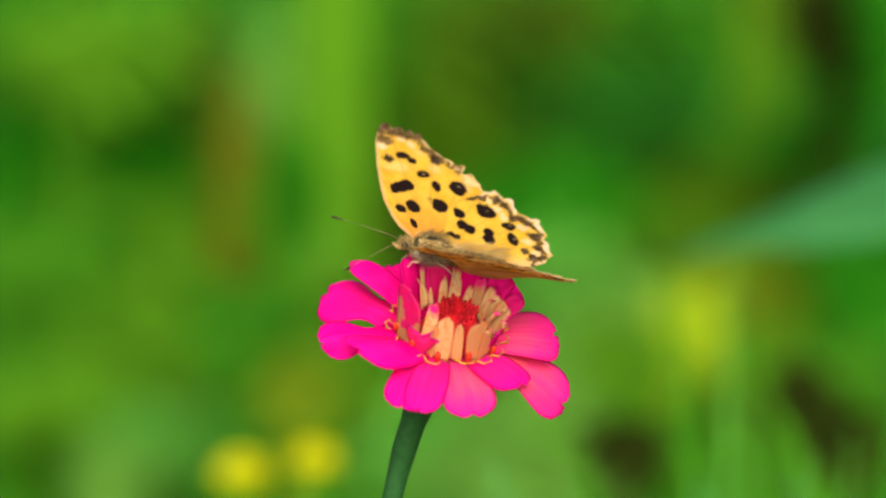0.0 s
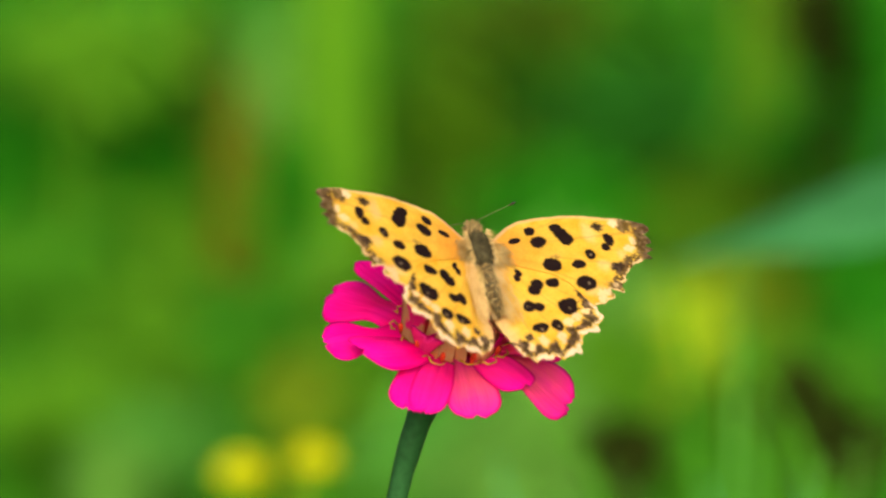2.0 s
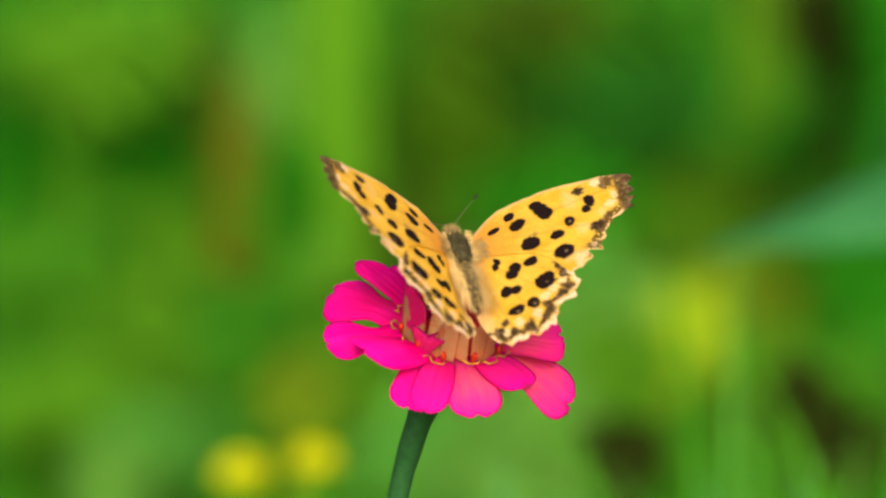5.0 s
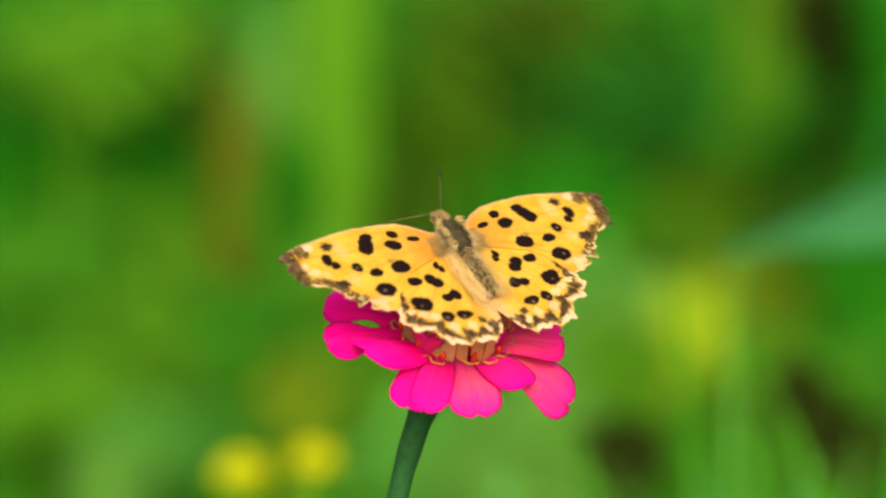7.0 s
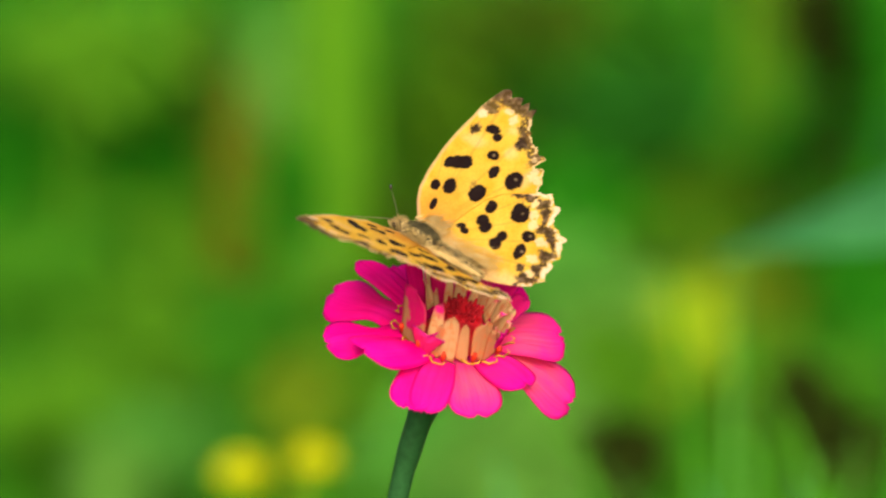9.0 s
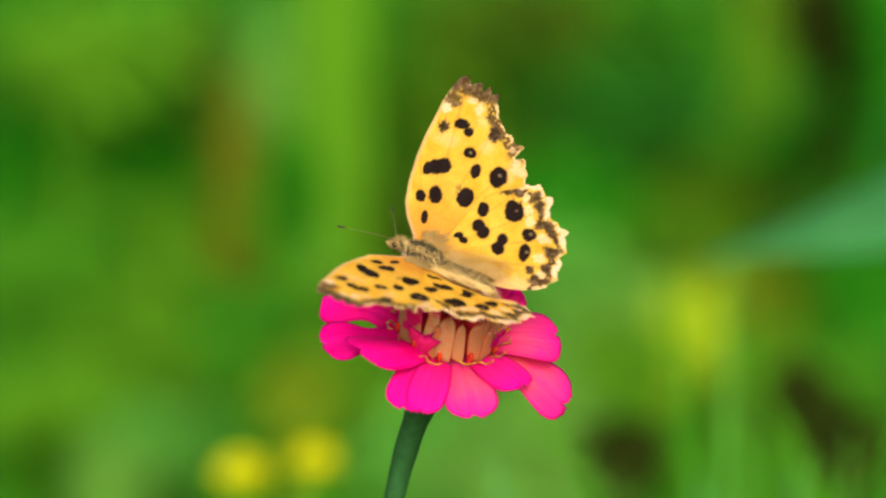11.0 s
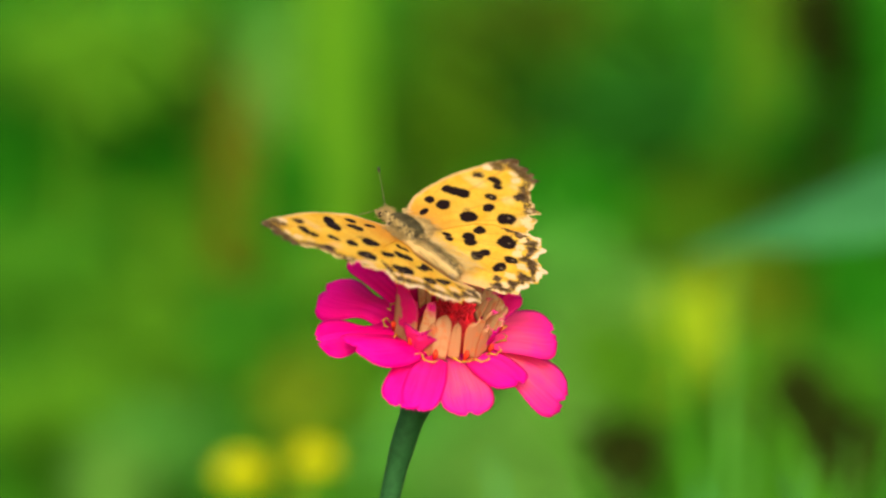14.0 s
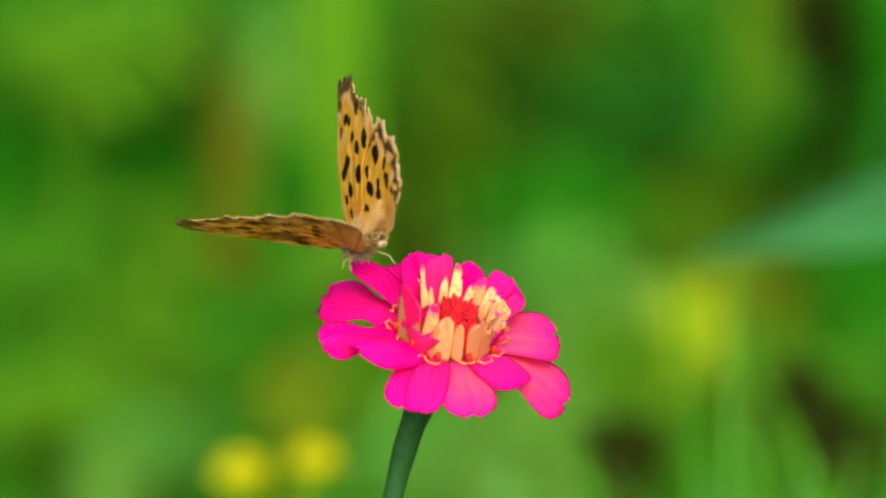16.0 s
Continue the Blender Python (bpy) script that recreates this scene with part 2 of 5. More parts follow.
HERB_KINDS = {
    LEAF_YG: "bright yellow-green leafy herb in the flower bed", LEAF_MID: "mid-green leafy herb in the flower bed", LEAF_DARK: "deep green leafy herb in the flower bed",
    LEAF_SOFT: "soft light green leafy herb in the flower bed", LEAF_OLIVE: "olive-green leafy herb in the flower bed", LEAF_GAP_SHADE: "near-black herb coloured as a shaded gap in the flower bed",
    LEAF_GOLD: "golden yellow-green leafy herb in the flower bed", LEAF_TEALDK: "dark blue-green leafy herb in the flower bed", LEAF_GREEN: "grass-green leafy herb in the flower bed",
    LEAF_SHADE: "dark green leafy herb in the flower bed", LEAF_PALE: "pale green leafy herb in the flower bed", LEAF_KHAKI: "khaki-green leafy herb in the flower bed",
    LEAF_UMBER: "brownish-green leafy herb in the flower bed"}
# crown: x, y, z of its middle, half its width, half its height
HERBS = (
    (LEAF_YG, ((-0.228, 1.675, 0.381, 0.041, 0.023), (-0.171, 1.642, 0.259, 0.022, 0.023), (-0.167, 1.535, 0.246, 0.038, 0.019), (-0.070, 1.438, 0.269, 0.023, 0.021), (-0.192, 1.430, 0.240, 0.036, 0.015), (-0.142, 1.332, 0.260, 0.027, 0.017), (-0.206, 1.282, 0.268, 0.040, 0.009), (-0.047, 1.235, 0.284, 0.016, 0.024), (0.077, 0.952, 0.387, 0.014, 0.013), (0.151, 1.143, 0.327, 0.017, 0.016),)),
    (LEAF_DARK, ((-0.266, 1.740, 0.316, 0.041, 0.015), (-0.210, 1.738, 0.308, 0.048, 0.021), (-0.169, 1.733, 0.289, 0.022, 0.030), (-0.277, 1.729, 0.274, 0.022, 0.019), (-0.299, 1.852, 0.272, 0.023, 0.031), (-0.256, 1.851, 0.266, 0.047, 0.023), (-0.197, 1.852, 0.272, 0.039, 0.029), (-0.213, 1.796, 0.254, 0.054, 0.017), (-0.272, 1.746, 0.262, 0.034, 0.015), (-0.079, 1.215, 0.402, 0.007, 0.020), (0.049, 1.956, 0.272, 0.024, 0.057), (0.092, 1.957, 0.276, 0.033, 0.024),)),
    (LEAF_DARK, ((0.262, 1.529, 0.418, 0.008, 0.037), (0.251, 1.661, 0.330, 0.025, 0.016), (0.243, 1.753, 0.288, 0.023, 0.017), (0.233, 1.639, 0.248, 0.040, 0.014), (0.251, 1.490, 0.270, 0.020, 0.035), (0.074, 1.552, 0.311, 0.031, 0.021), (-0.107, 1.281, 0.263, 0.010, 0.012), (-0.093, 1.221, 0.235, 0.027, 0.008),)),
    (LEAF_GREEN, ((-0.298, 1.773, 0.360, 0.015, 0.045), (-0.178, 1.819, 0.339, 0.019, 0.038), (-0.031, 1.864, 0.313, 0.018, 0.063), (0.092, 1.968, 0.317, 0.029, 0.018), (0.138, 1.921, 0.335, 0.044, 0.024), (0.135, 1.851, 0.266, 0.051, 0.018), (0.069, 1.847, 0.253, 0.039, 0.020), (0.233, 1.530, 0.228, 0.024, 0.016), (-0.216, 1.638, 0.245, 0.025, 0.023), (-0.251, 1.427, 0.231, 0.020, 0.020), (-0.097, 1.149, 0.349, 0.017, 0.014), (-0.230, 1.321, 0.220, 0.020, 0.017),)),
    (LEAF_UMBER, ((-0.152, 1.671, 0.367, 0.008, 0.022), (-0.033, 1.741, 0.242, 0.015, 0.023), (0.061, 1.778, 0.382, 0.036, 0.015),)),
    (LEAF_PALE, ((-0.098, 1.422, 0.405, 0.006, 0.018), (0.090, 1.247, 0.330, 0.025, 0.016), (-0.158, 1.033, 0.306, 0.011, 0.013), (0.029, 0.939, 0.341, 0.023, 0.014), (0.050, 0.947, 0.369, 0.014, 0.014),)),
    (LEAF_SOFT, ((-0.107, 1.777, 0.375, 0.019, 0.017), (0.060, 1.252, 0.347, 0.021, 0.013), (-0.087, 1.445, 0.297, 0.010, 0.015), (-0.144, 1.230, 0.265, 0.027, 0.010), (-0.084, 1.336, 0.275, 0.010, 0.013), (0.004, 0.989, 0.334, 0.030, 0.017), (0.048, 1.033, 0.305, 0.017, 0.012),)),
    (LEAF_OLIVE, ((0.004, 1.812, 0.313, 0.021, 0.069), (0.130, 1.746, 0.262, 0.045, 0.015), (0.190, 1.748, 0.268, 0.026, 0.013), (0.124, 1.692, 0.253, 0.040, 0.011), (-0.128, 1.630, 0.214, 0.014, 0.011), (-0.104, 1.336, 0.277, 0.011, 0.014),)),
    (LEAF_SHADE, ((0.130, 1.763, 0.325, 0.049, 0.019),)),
    # crowns whose dark colour paints the shaded gaps of the foliage
    (LEAF_GAP_SHADE, ((0.238, 1.582, 0.421, 0.022, 0.019), (0.243, 1.575, 0.394, 0.016, 0.014), (0.065, 0.656, 0.442, 0.006, 0.007), (0.139, 0.757, 0.433, 0.007, 0.007), (0.136, 0.562, 0.477, 0.005, 0.005),)),
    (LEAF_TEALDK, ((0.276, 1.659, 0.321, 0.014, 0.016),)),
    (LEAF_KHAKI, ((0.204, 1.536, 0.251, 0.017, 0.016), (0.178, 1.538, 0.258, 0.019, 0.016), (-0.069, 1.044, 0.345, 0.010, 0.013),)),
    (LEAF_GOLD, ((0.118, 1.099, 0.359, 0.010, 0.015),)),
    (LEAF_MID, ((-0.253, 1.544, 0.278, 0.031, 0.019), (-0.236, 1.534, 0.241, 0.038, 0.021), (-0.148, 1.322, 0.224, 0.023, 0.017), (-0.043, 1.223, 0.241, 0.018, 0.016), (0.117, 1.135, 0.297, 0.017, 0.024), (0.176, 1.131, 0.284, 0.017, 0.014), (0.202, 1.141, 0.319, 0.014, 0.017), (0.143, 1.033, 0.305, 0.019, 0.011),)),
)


def herb(material, x, y, z, rx, rz, rnd):
    """A bushy herb: stems out of one root and a crown of leaves."""
    ob = tagged(new("garden_herb"), HERB_KINDS[material], "plant", group="herbs of the flower bed")
    ob.location = (x, y + 0.02, 0)
    for k in range(4):
        bm = bmesh.new()
        tip = Vector((rnd.uniform(-0.8, 0.8) * rx, rnd.uniform(-0.02, 0.02), z + rnd.uniform(-0.3, 0.8) * rz))
        tube(bm, [(rnd.uniform(-0.006, 0.006), 0, -0.01), tip * 0.5 + Vector((0, 0, 0.02)), tip], [0.003, 0.0022, 0.0012], 6)
        part("stem", bm, LEAF_MID if material is LEAF_GOLD else material, ob)
    bm = bmesh.new()
    deep = min(0.05, max(rx, rz))
    leaf = min(0.72, max(0.26, min(rx, rz) / 0.040))
    for k in range(int((70 + 60000 * rx * rz) / leaf ** 1.5)):
        a, b, c = (rnd.gauss(0, 0.55) for _ in range(3))
        p = Vector((a * rx, b * deep, z + c * rz))
        way = Vector((a * 0.6 + rnd.uniform(-1, 1), rnd.uniform(-1.2, 0.3), c * 0.3 + rnd.uniform(-0.4, 0.7)))
        size = rnd.uniform(0.7, 1.25) * leaf
        blade(bm, p, way, 0.036 * size, 0.020 * size, rnd.uniform(0.3, 1.3), steps=4, twist=rnd.uniform(-0.7, 0.7))
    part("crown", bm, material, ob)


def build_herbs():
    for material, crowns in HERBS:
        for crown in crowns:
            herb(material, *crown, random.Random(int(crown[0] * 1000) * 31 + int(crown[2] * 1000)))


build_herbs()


def undergrowth(material, seed, count, name, label):
    """Low leaves that cover the earth between the plants."""
    rnd = random.Random(seed)
    bm = bmesh.new()
    for _ in range(count):
        y = rnd.uniform(-1.9, 5.9)
        x = rnd.uniform(-3.1, 3.1)
        if math.hypot(x / 2.5, (y - 2.0) / 3.2) + 0.35 * noise.noise((x * 0.9, y * 0.9, 4.0)) > 1:
            continue
        way = Vector((rnd.uniform(-1, 1), rnd.uniform(-1.2, 0.6), rnd.uniform(0.2, 1.4)))
        h = rnd.uniform(0, 0.04 + 0.07 * max(0, min(1, y - 1.2)))
        blade(bm, (x, y, h), way, rnd.uniform(0.04, 0.09), rnd.uniform(0.016, 0.03), rnd.uniform(0.4, 1.4), steps=4, twist=rnd.uniform(-0.6, 0.6))
    tagged(part(name, bm, material), label, "undergrowth", kind="stuff")


undergrowth(LEAF_MID, 21, 28000, "undergrowth", "low mid-green leaves covering the earth")
undergrowth(LEAF_DARK, 22, 22000, "undergrowth", "low dark green leaves covering the earth")
undergrowth(LEAF_GREEN, 23, 6000, "undergrowth", "low grass-green leaves covering the earth")


def stalk_thing(name, label, x, y, height, radius, lean, material, knots=5):
    """A straight dry stalk with thickened knots."""
    ob = tagged(new(name), label, "plant", group="dry stalks")
    ob.location = (x, y, 0)
    bm = bmesh.new()
    n = knots * 6
    tube(bm, [(lean * k / n + 0.002 * math.sin(k * 0.7), 0, -0.02 + height * k / n) for k in range(n + 1)],
         [radius * (1 - 0.35 * k / n) * (1.22 if k % 6 == 0 else 1.0) for k in range(n + 1)], 9)
    part("stalk", bm, material, ob)
    return ob


for dx, dy, h, r, lean in ((-0.012, 0.0, 0.425, 0.0060, 0.001), (0.000, -0.012, 0.450, 0.0070, -0.003), (0.012, -0.006, 0.420, 0.0060, -0.004)):
    stalk = stalk_thing("dry_stalk", "reddish-brown dry upright stalk among the herbs", -0.1120 + dx, 1.38 + dy, h, r, lean, STALK_BROWN)
    for k, (z, side) in enumerate(((0.36, 1), (0.24, -1), (0.13, 1))):
        bm = bmesh.new()
        blade(bm, (lean * z / h, -0.008, z), (0.35 * side, -0.5, 0.3), 0.085, 0.016, 2.6, steps=8, point=0.93)
        part("leaf", bm, LEAF_OLIVE, stalk)


def blade_plant(name, label, x, y, blades, material, group=""):
    """A clump of upright strap leaves: across, depth, height, width, lean across, bend."""
    ob = tagged(new(name), label, "plant", group=group)
    ob.location = (x, y, 0)
    for dx, dy, h, w, lean, bend in blades:
        bm = bmesh.new()
        rows = []
        for k in range(13):
            s = k / 12
            c = Vector((dx + lean * s * h, dy - bend * h * s * s, h * s * (1 - 0.25 * abs(bend) * s)))
            half = w / 2 * (0.75 + 0.5 * math.sin(math.pi * s * 0.9)) * max(0.0, 1 - max(0, s - 0.7) / 0.3) ** 0.7 + 0.0006
            rows.append([c + Vector((-half, -0.15 * half, 0)), c, c + Vector((half, -0.15 * half, 0))])
        sheet(bm, rows)
        part("leaf", bm, material, ob)
    return ob


blade_plant("strap_leaf_clump", "tall bright lime-green strap leaves", -0.068, 1.62,
            ((-0.016, 0.0, 0.66, 0.014, 0.012, 0.05), (0.0, -0.012, 0.72, 0.017, 0.0, 0.04), (0.014, 0.006, 0.62, 0.012, 0.004, 0.06)), LEAF_LIME, "strap-leaf clumps")
blade_plant("strap_leaf_clump", "tall olive-green strap leaves", 0.205, 1.77,
            ((-0.007, 0.0, 0.62, 0.008, 0.0, 0.05), (0.008, 0.01, 0.60, 0.009, 0.010, 0.05)), LEAF_MOSS, "strap-leaf clumps")


def yellow_flower(x, y, z, radius, lean):
    """A round yellow flower of many short petals on a thin stem."""
    ob = tagged(new("yellow_flower"), "round yellow flower on a thin green stem", "flower", group="yellow flowers")
    ob.location = (x, y, 0)
    bm = bmesh.new()
    tube(bm, [(-lean, 0, -0.01), (-lean * 0.3, 0, z * 0.5), (0, 0, z - radius * 0.5)], [0.0022, 0.002, 0.0018], 7)
    part("stem", bm, LEAF_MID, ob)
    rnd = random.Random(int(x * 1e4))
    for ring, (count, tilt, size) in enumerate(((13, 0.05, 1.0), (12, 0.45, 0.9), (10, 0.85, 0.75), (7, 1.2, 0.55))):
        for k in range(count):
            a = 2 * math.pi * (k + 0.5 * ring) / count + rnd.uniform(-0.1, 0.1)
            bm = bmesh.new()
            way = Vector((math.cos(a) * math.cos(tilt), math.sin(a) * math.cos(tilt), math.sin(tilt)))
            blade(bm, (0.1 * radius * way.x, 0.1 * radius * way.y, z - 0.3 * radius), way, radius * size, radius * 0.5, 0.5, steps=4)
            part("petal", bm, YELLOW, ob)


yellow_flower(-0.067, 0.580, 0.471, 0.0092, 0.02)
yellow_flower(-0.043, 0.581, 0.475, 0.0085, -0.01)
yellow_flower(0.120, 1.167, 0.343, 0.0120, 0.015)


def build_reed():
    """A tall reed beside the zinnia whose long leaf reaches across the view."""
    ob = tagged(new("reed"), "tall blue-green reed with a long arching leaf", "plant")
    ob.location = (0.165, 0.462, 0)
    bm = bmesh.new()
    tube(bm, [(0, 0, -0.02), (0.001, 0, 0.3), (0.0, 0, 0.6), (0.002, 0, 0.86)], [0.005, 0.0045, 0.004, 0.002], 9)
    part("stalk", bm, LEAF_TEAL, ob)
    for start, way, length, width, bend in (((0, 0, 0.5965), (-1, -0.02, -0.12), 0.100, 0.036, 0.20), ((0, 0, 0.52), (1, 0.1, 0.7), 0.16, 0.018, 0.9), ((0, 0, 0.70), (0.9, -0.2, 0.8), 0.15, 0.016, 0.9),
                                            ((0, 0, 0.40), (-0.2, 0.9, 0.8), 0.15, 0.018, 0.9)):
        bm = bmesh.new()
        w = Vector(way).normalized()
        rows = []
        p = Vector(start)
        for k in range(13):
            s = k / 12
            half = width / 2 * (0.55 + 0.45 * math.sin(math.pi * min(1, s * 1.2))) * max(0.0, 1 - max(0, s - 0.45) / 0.56) ** 0.6 + 0.0004
            tall = Vector((-w.z, -0.55 * abs(w.x) - 0.2, abs(w.x) + 0.1)).normalized()
            rows.append([p - tall * half, p - tall.cross(w) * half * 0.15, p + tall * half])
            w = (w + Vector((0, 0, -bend / 12))).normalized()
            p = p + w * length / 12
        sheet(bm, rows)
        part("leaf", bm, LEAF_TEAL, ob)
    return ob


reed = build_reed()


def build_grass(x, y, count, seed, spread, tall, fine=1.0):
    """A tuft of long grass blades arching outwards."""
    rnd = random.Random(seed)
    ob = tagged(new("grass_tuft"), "tuft of long soft green grass blades", "grass", group="grass tufts")
    ob.location = (x, y, 0)
    for k in range(count):
        bm = bmesh.new()
        dx, lean, turn = rnd.uniform(-1, 1) * spread * 0.7, rnd.uniform(-1, 1), rnd.uniform(-1, 1)
        h, w = tall * (rnd.uniform(0.88, 1.03) if fine == 1 else rnd.uniform(0.86, 0.985)), rnd.uniform(0.005, 0.0085) * fine
        dy = rnd.uniform(-0.03, 0.05) * fine
        rows = []
        for j in range(15):
            s = j / 14
            c = Vector((dx + lean * spread * (0.25 * s + 1.5 * s ** 8), dy + 0.02 * turn * s ** 6, h * (s - 0.06 * abs(lean) * s ** 8)))
            half = w / 2 * (1 - s ** 3) + 0.0003
            rows.append([c + Vector((-half, 0.001, 0)), c, c + Vector((half, 0.001, 0))])
        sheet(bm, rows)
        part("blade", bm, (LEAF_SOFT, LEAF_MID, LEAF_GREEN, LEAF_TEAL)[k % 4], ob)
    return ob


grass = [build_grass(0.052, 0.36, 9, 1, 0.034, 0.560), build_grass(0.082, 0.38, 14, 2, 0.042, 0.580), build_grass(0.120, 0.40, 12, 3, 0.038, 0.570),
         build_grass(0.046, 0.207, 7, 4, 0.022, 0.624, 0.5), build_grass(0.062, 0.186, 8, 5, 0.024, 0.625, 0.5), build_grass(0.084, 0.206, 16, 6, 0.042, 0.622, 0.5)]
# ---------------------------------------------------------------- the zinnia
STALK_FOOT = (-0.035, 0.004, 0.0)
zinnia = tagged(new("zinnia"), "magenta zinnia in full bloom on a thick green stalk", "flower")
zinnia.location = STALK_FOOT
VIEW = Vector((0, math.cos(radians(15)), -math.sin(radians(15))))
HEAD_AT = Vector((0.00145, -0.00355, 0.68674))
HEAD_TURN = Matrix.Rotation(radians(12), 3, VIEW) @ Matrix.Rotation(radians(20), 3, "X")
MM = 0.001


def on_head(x, y, z):
    """A point of the flower head, in millimetres about its heart, in the zinnia's space."""
    return HEAD_AT + HEAD_TURN @ (Vector((x, y, z)) * MM) - Vector(STALK_FOOT)


def put_fields(me, name, values):
    a = me.attributes.new(name, "FLOAT_COLOR", "POINT")
    a.data.foreach_set("color", np.asarray(values, dtype=np.float32).ravel())


def petal(turn, reach, height, width, arch, cup, material, name="petal", r0=5.0, h0=0.0, lit_or_peach=0.0, notch=0.8, seed=0, edge=0.3,
          across=12, steps=16, thick=0.13, curl=0.0, label="", stem_width=0.45, blush=0.0, taper=0.0, waist=0.0, bend=0.0):
    """A petal from the receptacle to a tip at (turn, reach, height): arch lifts its middle, cup folds its sides up."""
    rnd = random.Random(seed)
    a = radians(turn)
    out, side, up = Vector((math.cos(a), math.sin(a), 0)), Vector((-math.sin(a), math.cos(a), 0)), Vector((0, 0, 1))
    wave, shift, crease = rnd.uniform(0, 6), rnd.uniform(-0.12, 0.12), rnd.uniform(-0.22, 0.12)
    rows, marks = [], []
    for i in range(steps + 1):
        s = i / steps
        w = width * (stem_width + (1 - stem_width) * math.sin(min(1.0, s * 1.45) * math.pi / 2)) * (1 if s < 0.76 else math.sqrt(max(0.0, 1 - ((s - 0.76) / 0.25) ** 2.6)))
        w *= (1 - taper * s ** 1.3) * (1 - waist * math.exp(-((s - 0.48) / 0.2) ** 2))
        row = []
        for j in range(across + 1):
            v = 2 * j / across - 1
            tip_dent = notch * max(0.0, 1 - abs(v - shift) * 3.2) * max(0, s - 0.7) / 0.3 + edge * math.sin(v * 9 + wave) * max(0, s - 0.6)
            r = r0 + (reach - r0) * s - tip_dent
            z = h0 + (height - h0) * s + arch * math.sin(math.pi * s) - curl * max(0, s - 0.6) ** 2 * 6
            z += crease * (abs(v) - 0.5) * w * 0.5 * s + cup * v * v * w * 0.5 - 0.10 * math.cos(v * 12.5) * s + 0.25 * math.sin(wave + 4 * s + 2.2 * v)
            p = out * r + side * (v * w * 0.5 + bend * s * s) + up * z
            row.append(on_head(*p))
            # inner petals: peach tone; outer ones: sunlit paling painted in, weaker at the tip
            tone = lit_or_peach if name == "inner_petal" else lit_or_peach * (0.55 + 0.45 * math.sin(math.pi * min(1, s * 1.1))) * (1 - 0.45 * v * v) * (1 - 0.75 * max(0.0, (s - 0.6) / 0.4) ** 1.5)
            marks.append((s + blush * (0.4 + 0.6 * s), tone, max(0.32 * (0.5 + 0.5 * math.cos(v * 12.5)) ** 3 * (1 - s), 0.55 * max(0.0, abs(v) - 0.86) / 0.14), 0.5 + 0.5 * v))
        rows.append(row)
    bm = bmesh.new()
    sheet(bm, rows)
    ob = part(name, bm, [material, PETAL_RIM if material is PETAL else material], zinnia, label)
    put_fields(ob.data, "petal", marks)
    so = ob.modifiers.new("thickness", "SOLIDIFY")
    so.thickness, so.offset, so.material_offset_rim = thick * MM, 0.0, 1
    return ob


# outer ray petals: turn, reach, height of tip, width, arch, cup, painted sunlit paling, sideways bend, waist
for k, (turn, reach, height, width, arch, cup, lit_or_peach, bend, waist) in enumerate((
        (163.3, 22.3, -2.7, 13.7, 0.4, -0.10, 0.05, -2.3, 0.43), (-159.0, 20.7, -1.5, 10.1, 0.7, -0.10, 0.0, -0.6, 0.60), (-126.7, 18.7, 3.3, 9.8, 0.6, -0.12, 0.0, -3.1, 0.0),
        (-104.5, 18.8, -1.8, 7.9, 0.6, -0.08, 0.05, 0.0, 0.0), (-95.2, 18.6, -1.6, 6.4, 0.9, -0.05, 0.12, -0.1, 0.0), (-66.6, 18.1, -1.7, 9.0, 0.2, 0.02, 0.8, -0.6, 0.10),
        (-38.6, 16.7, 0.7, 7.8, 0.5, -0.10, 0.15, 0.5, 0.0), (-10.1, 21.4, -5.8, 13.3, 1.0, -0.10, 0.95, 0.8, 0.25), (15.2, 18.9, -0.4, 13.2, 0.9, -0.05, 0.7, 2.0, 0.06),
        (49.6, 15.0, 4.3, 8.0, 0.6, 0.05, 0.05, 1.0, 0.0), (74.0, 13.4, 5.4, 4.4, 0.7, 0.10, 0.05, 1.8, 0.0), (107.6, 17.2, 3.5, 6.7, 0.6, 0.08, 0.0, 1.1, 0.0),
        (149.5, 20.1, 3.1, 6.1, 0.8, -0.08, 0.0, -0.3, 0.0), (132.2, 16.7, 2.3, 5.6, 0.9, 0.0, 0.0, -0.2, 0.05))):
    petal(turn, reach, height, width, arch, cup, PETAL, lit_or_peach=lit_or_peach, seed=k, waist=waist, bend=bend, curl=0.8 if k in (3, 4, 5, 7) else 0.2)

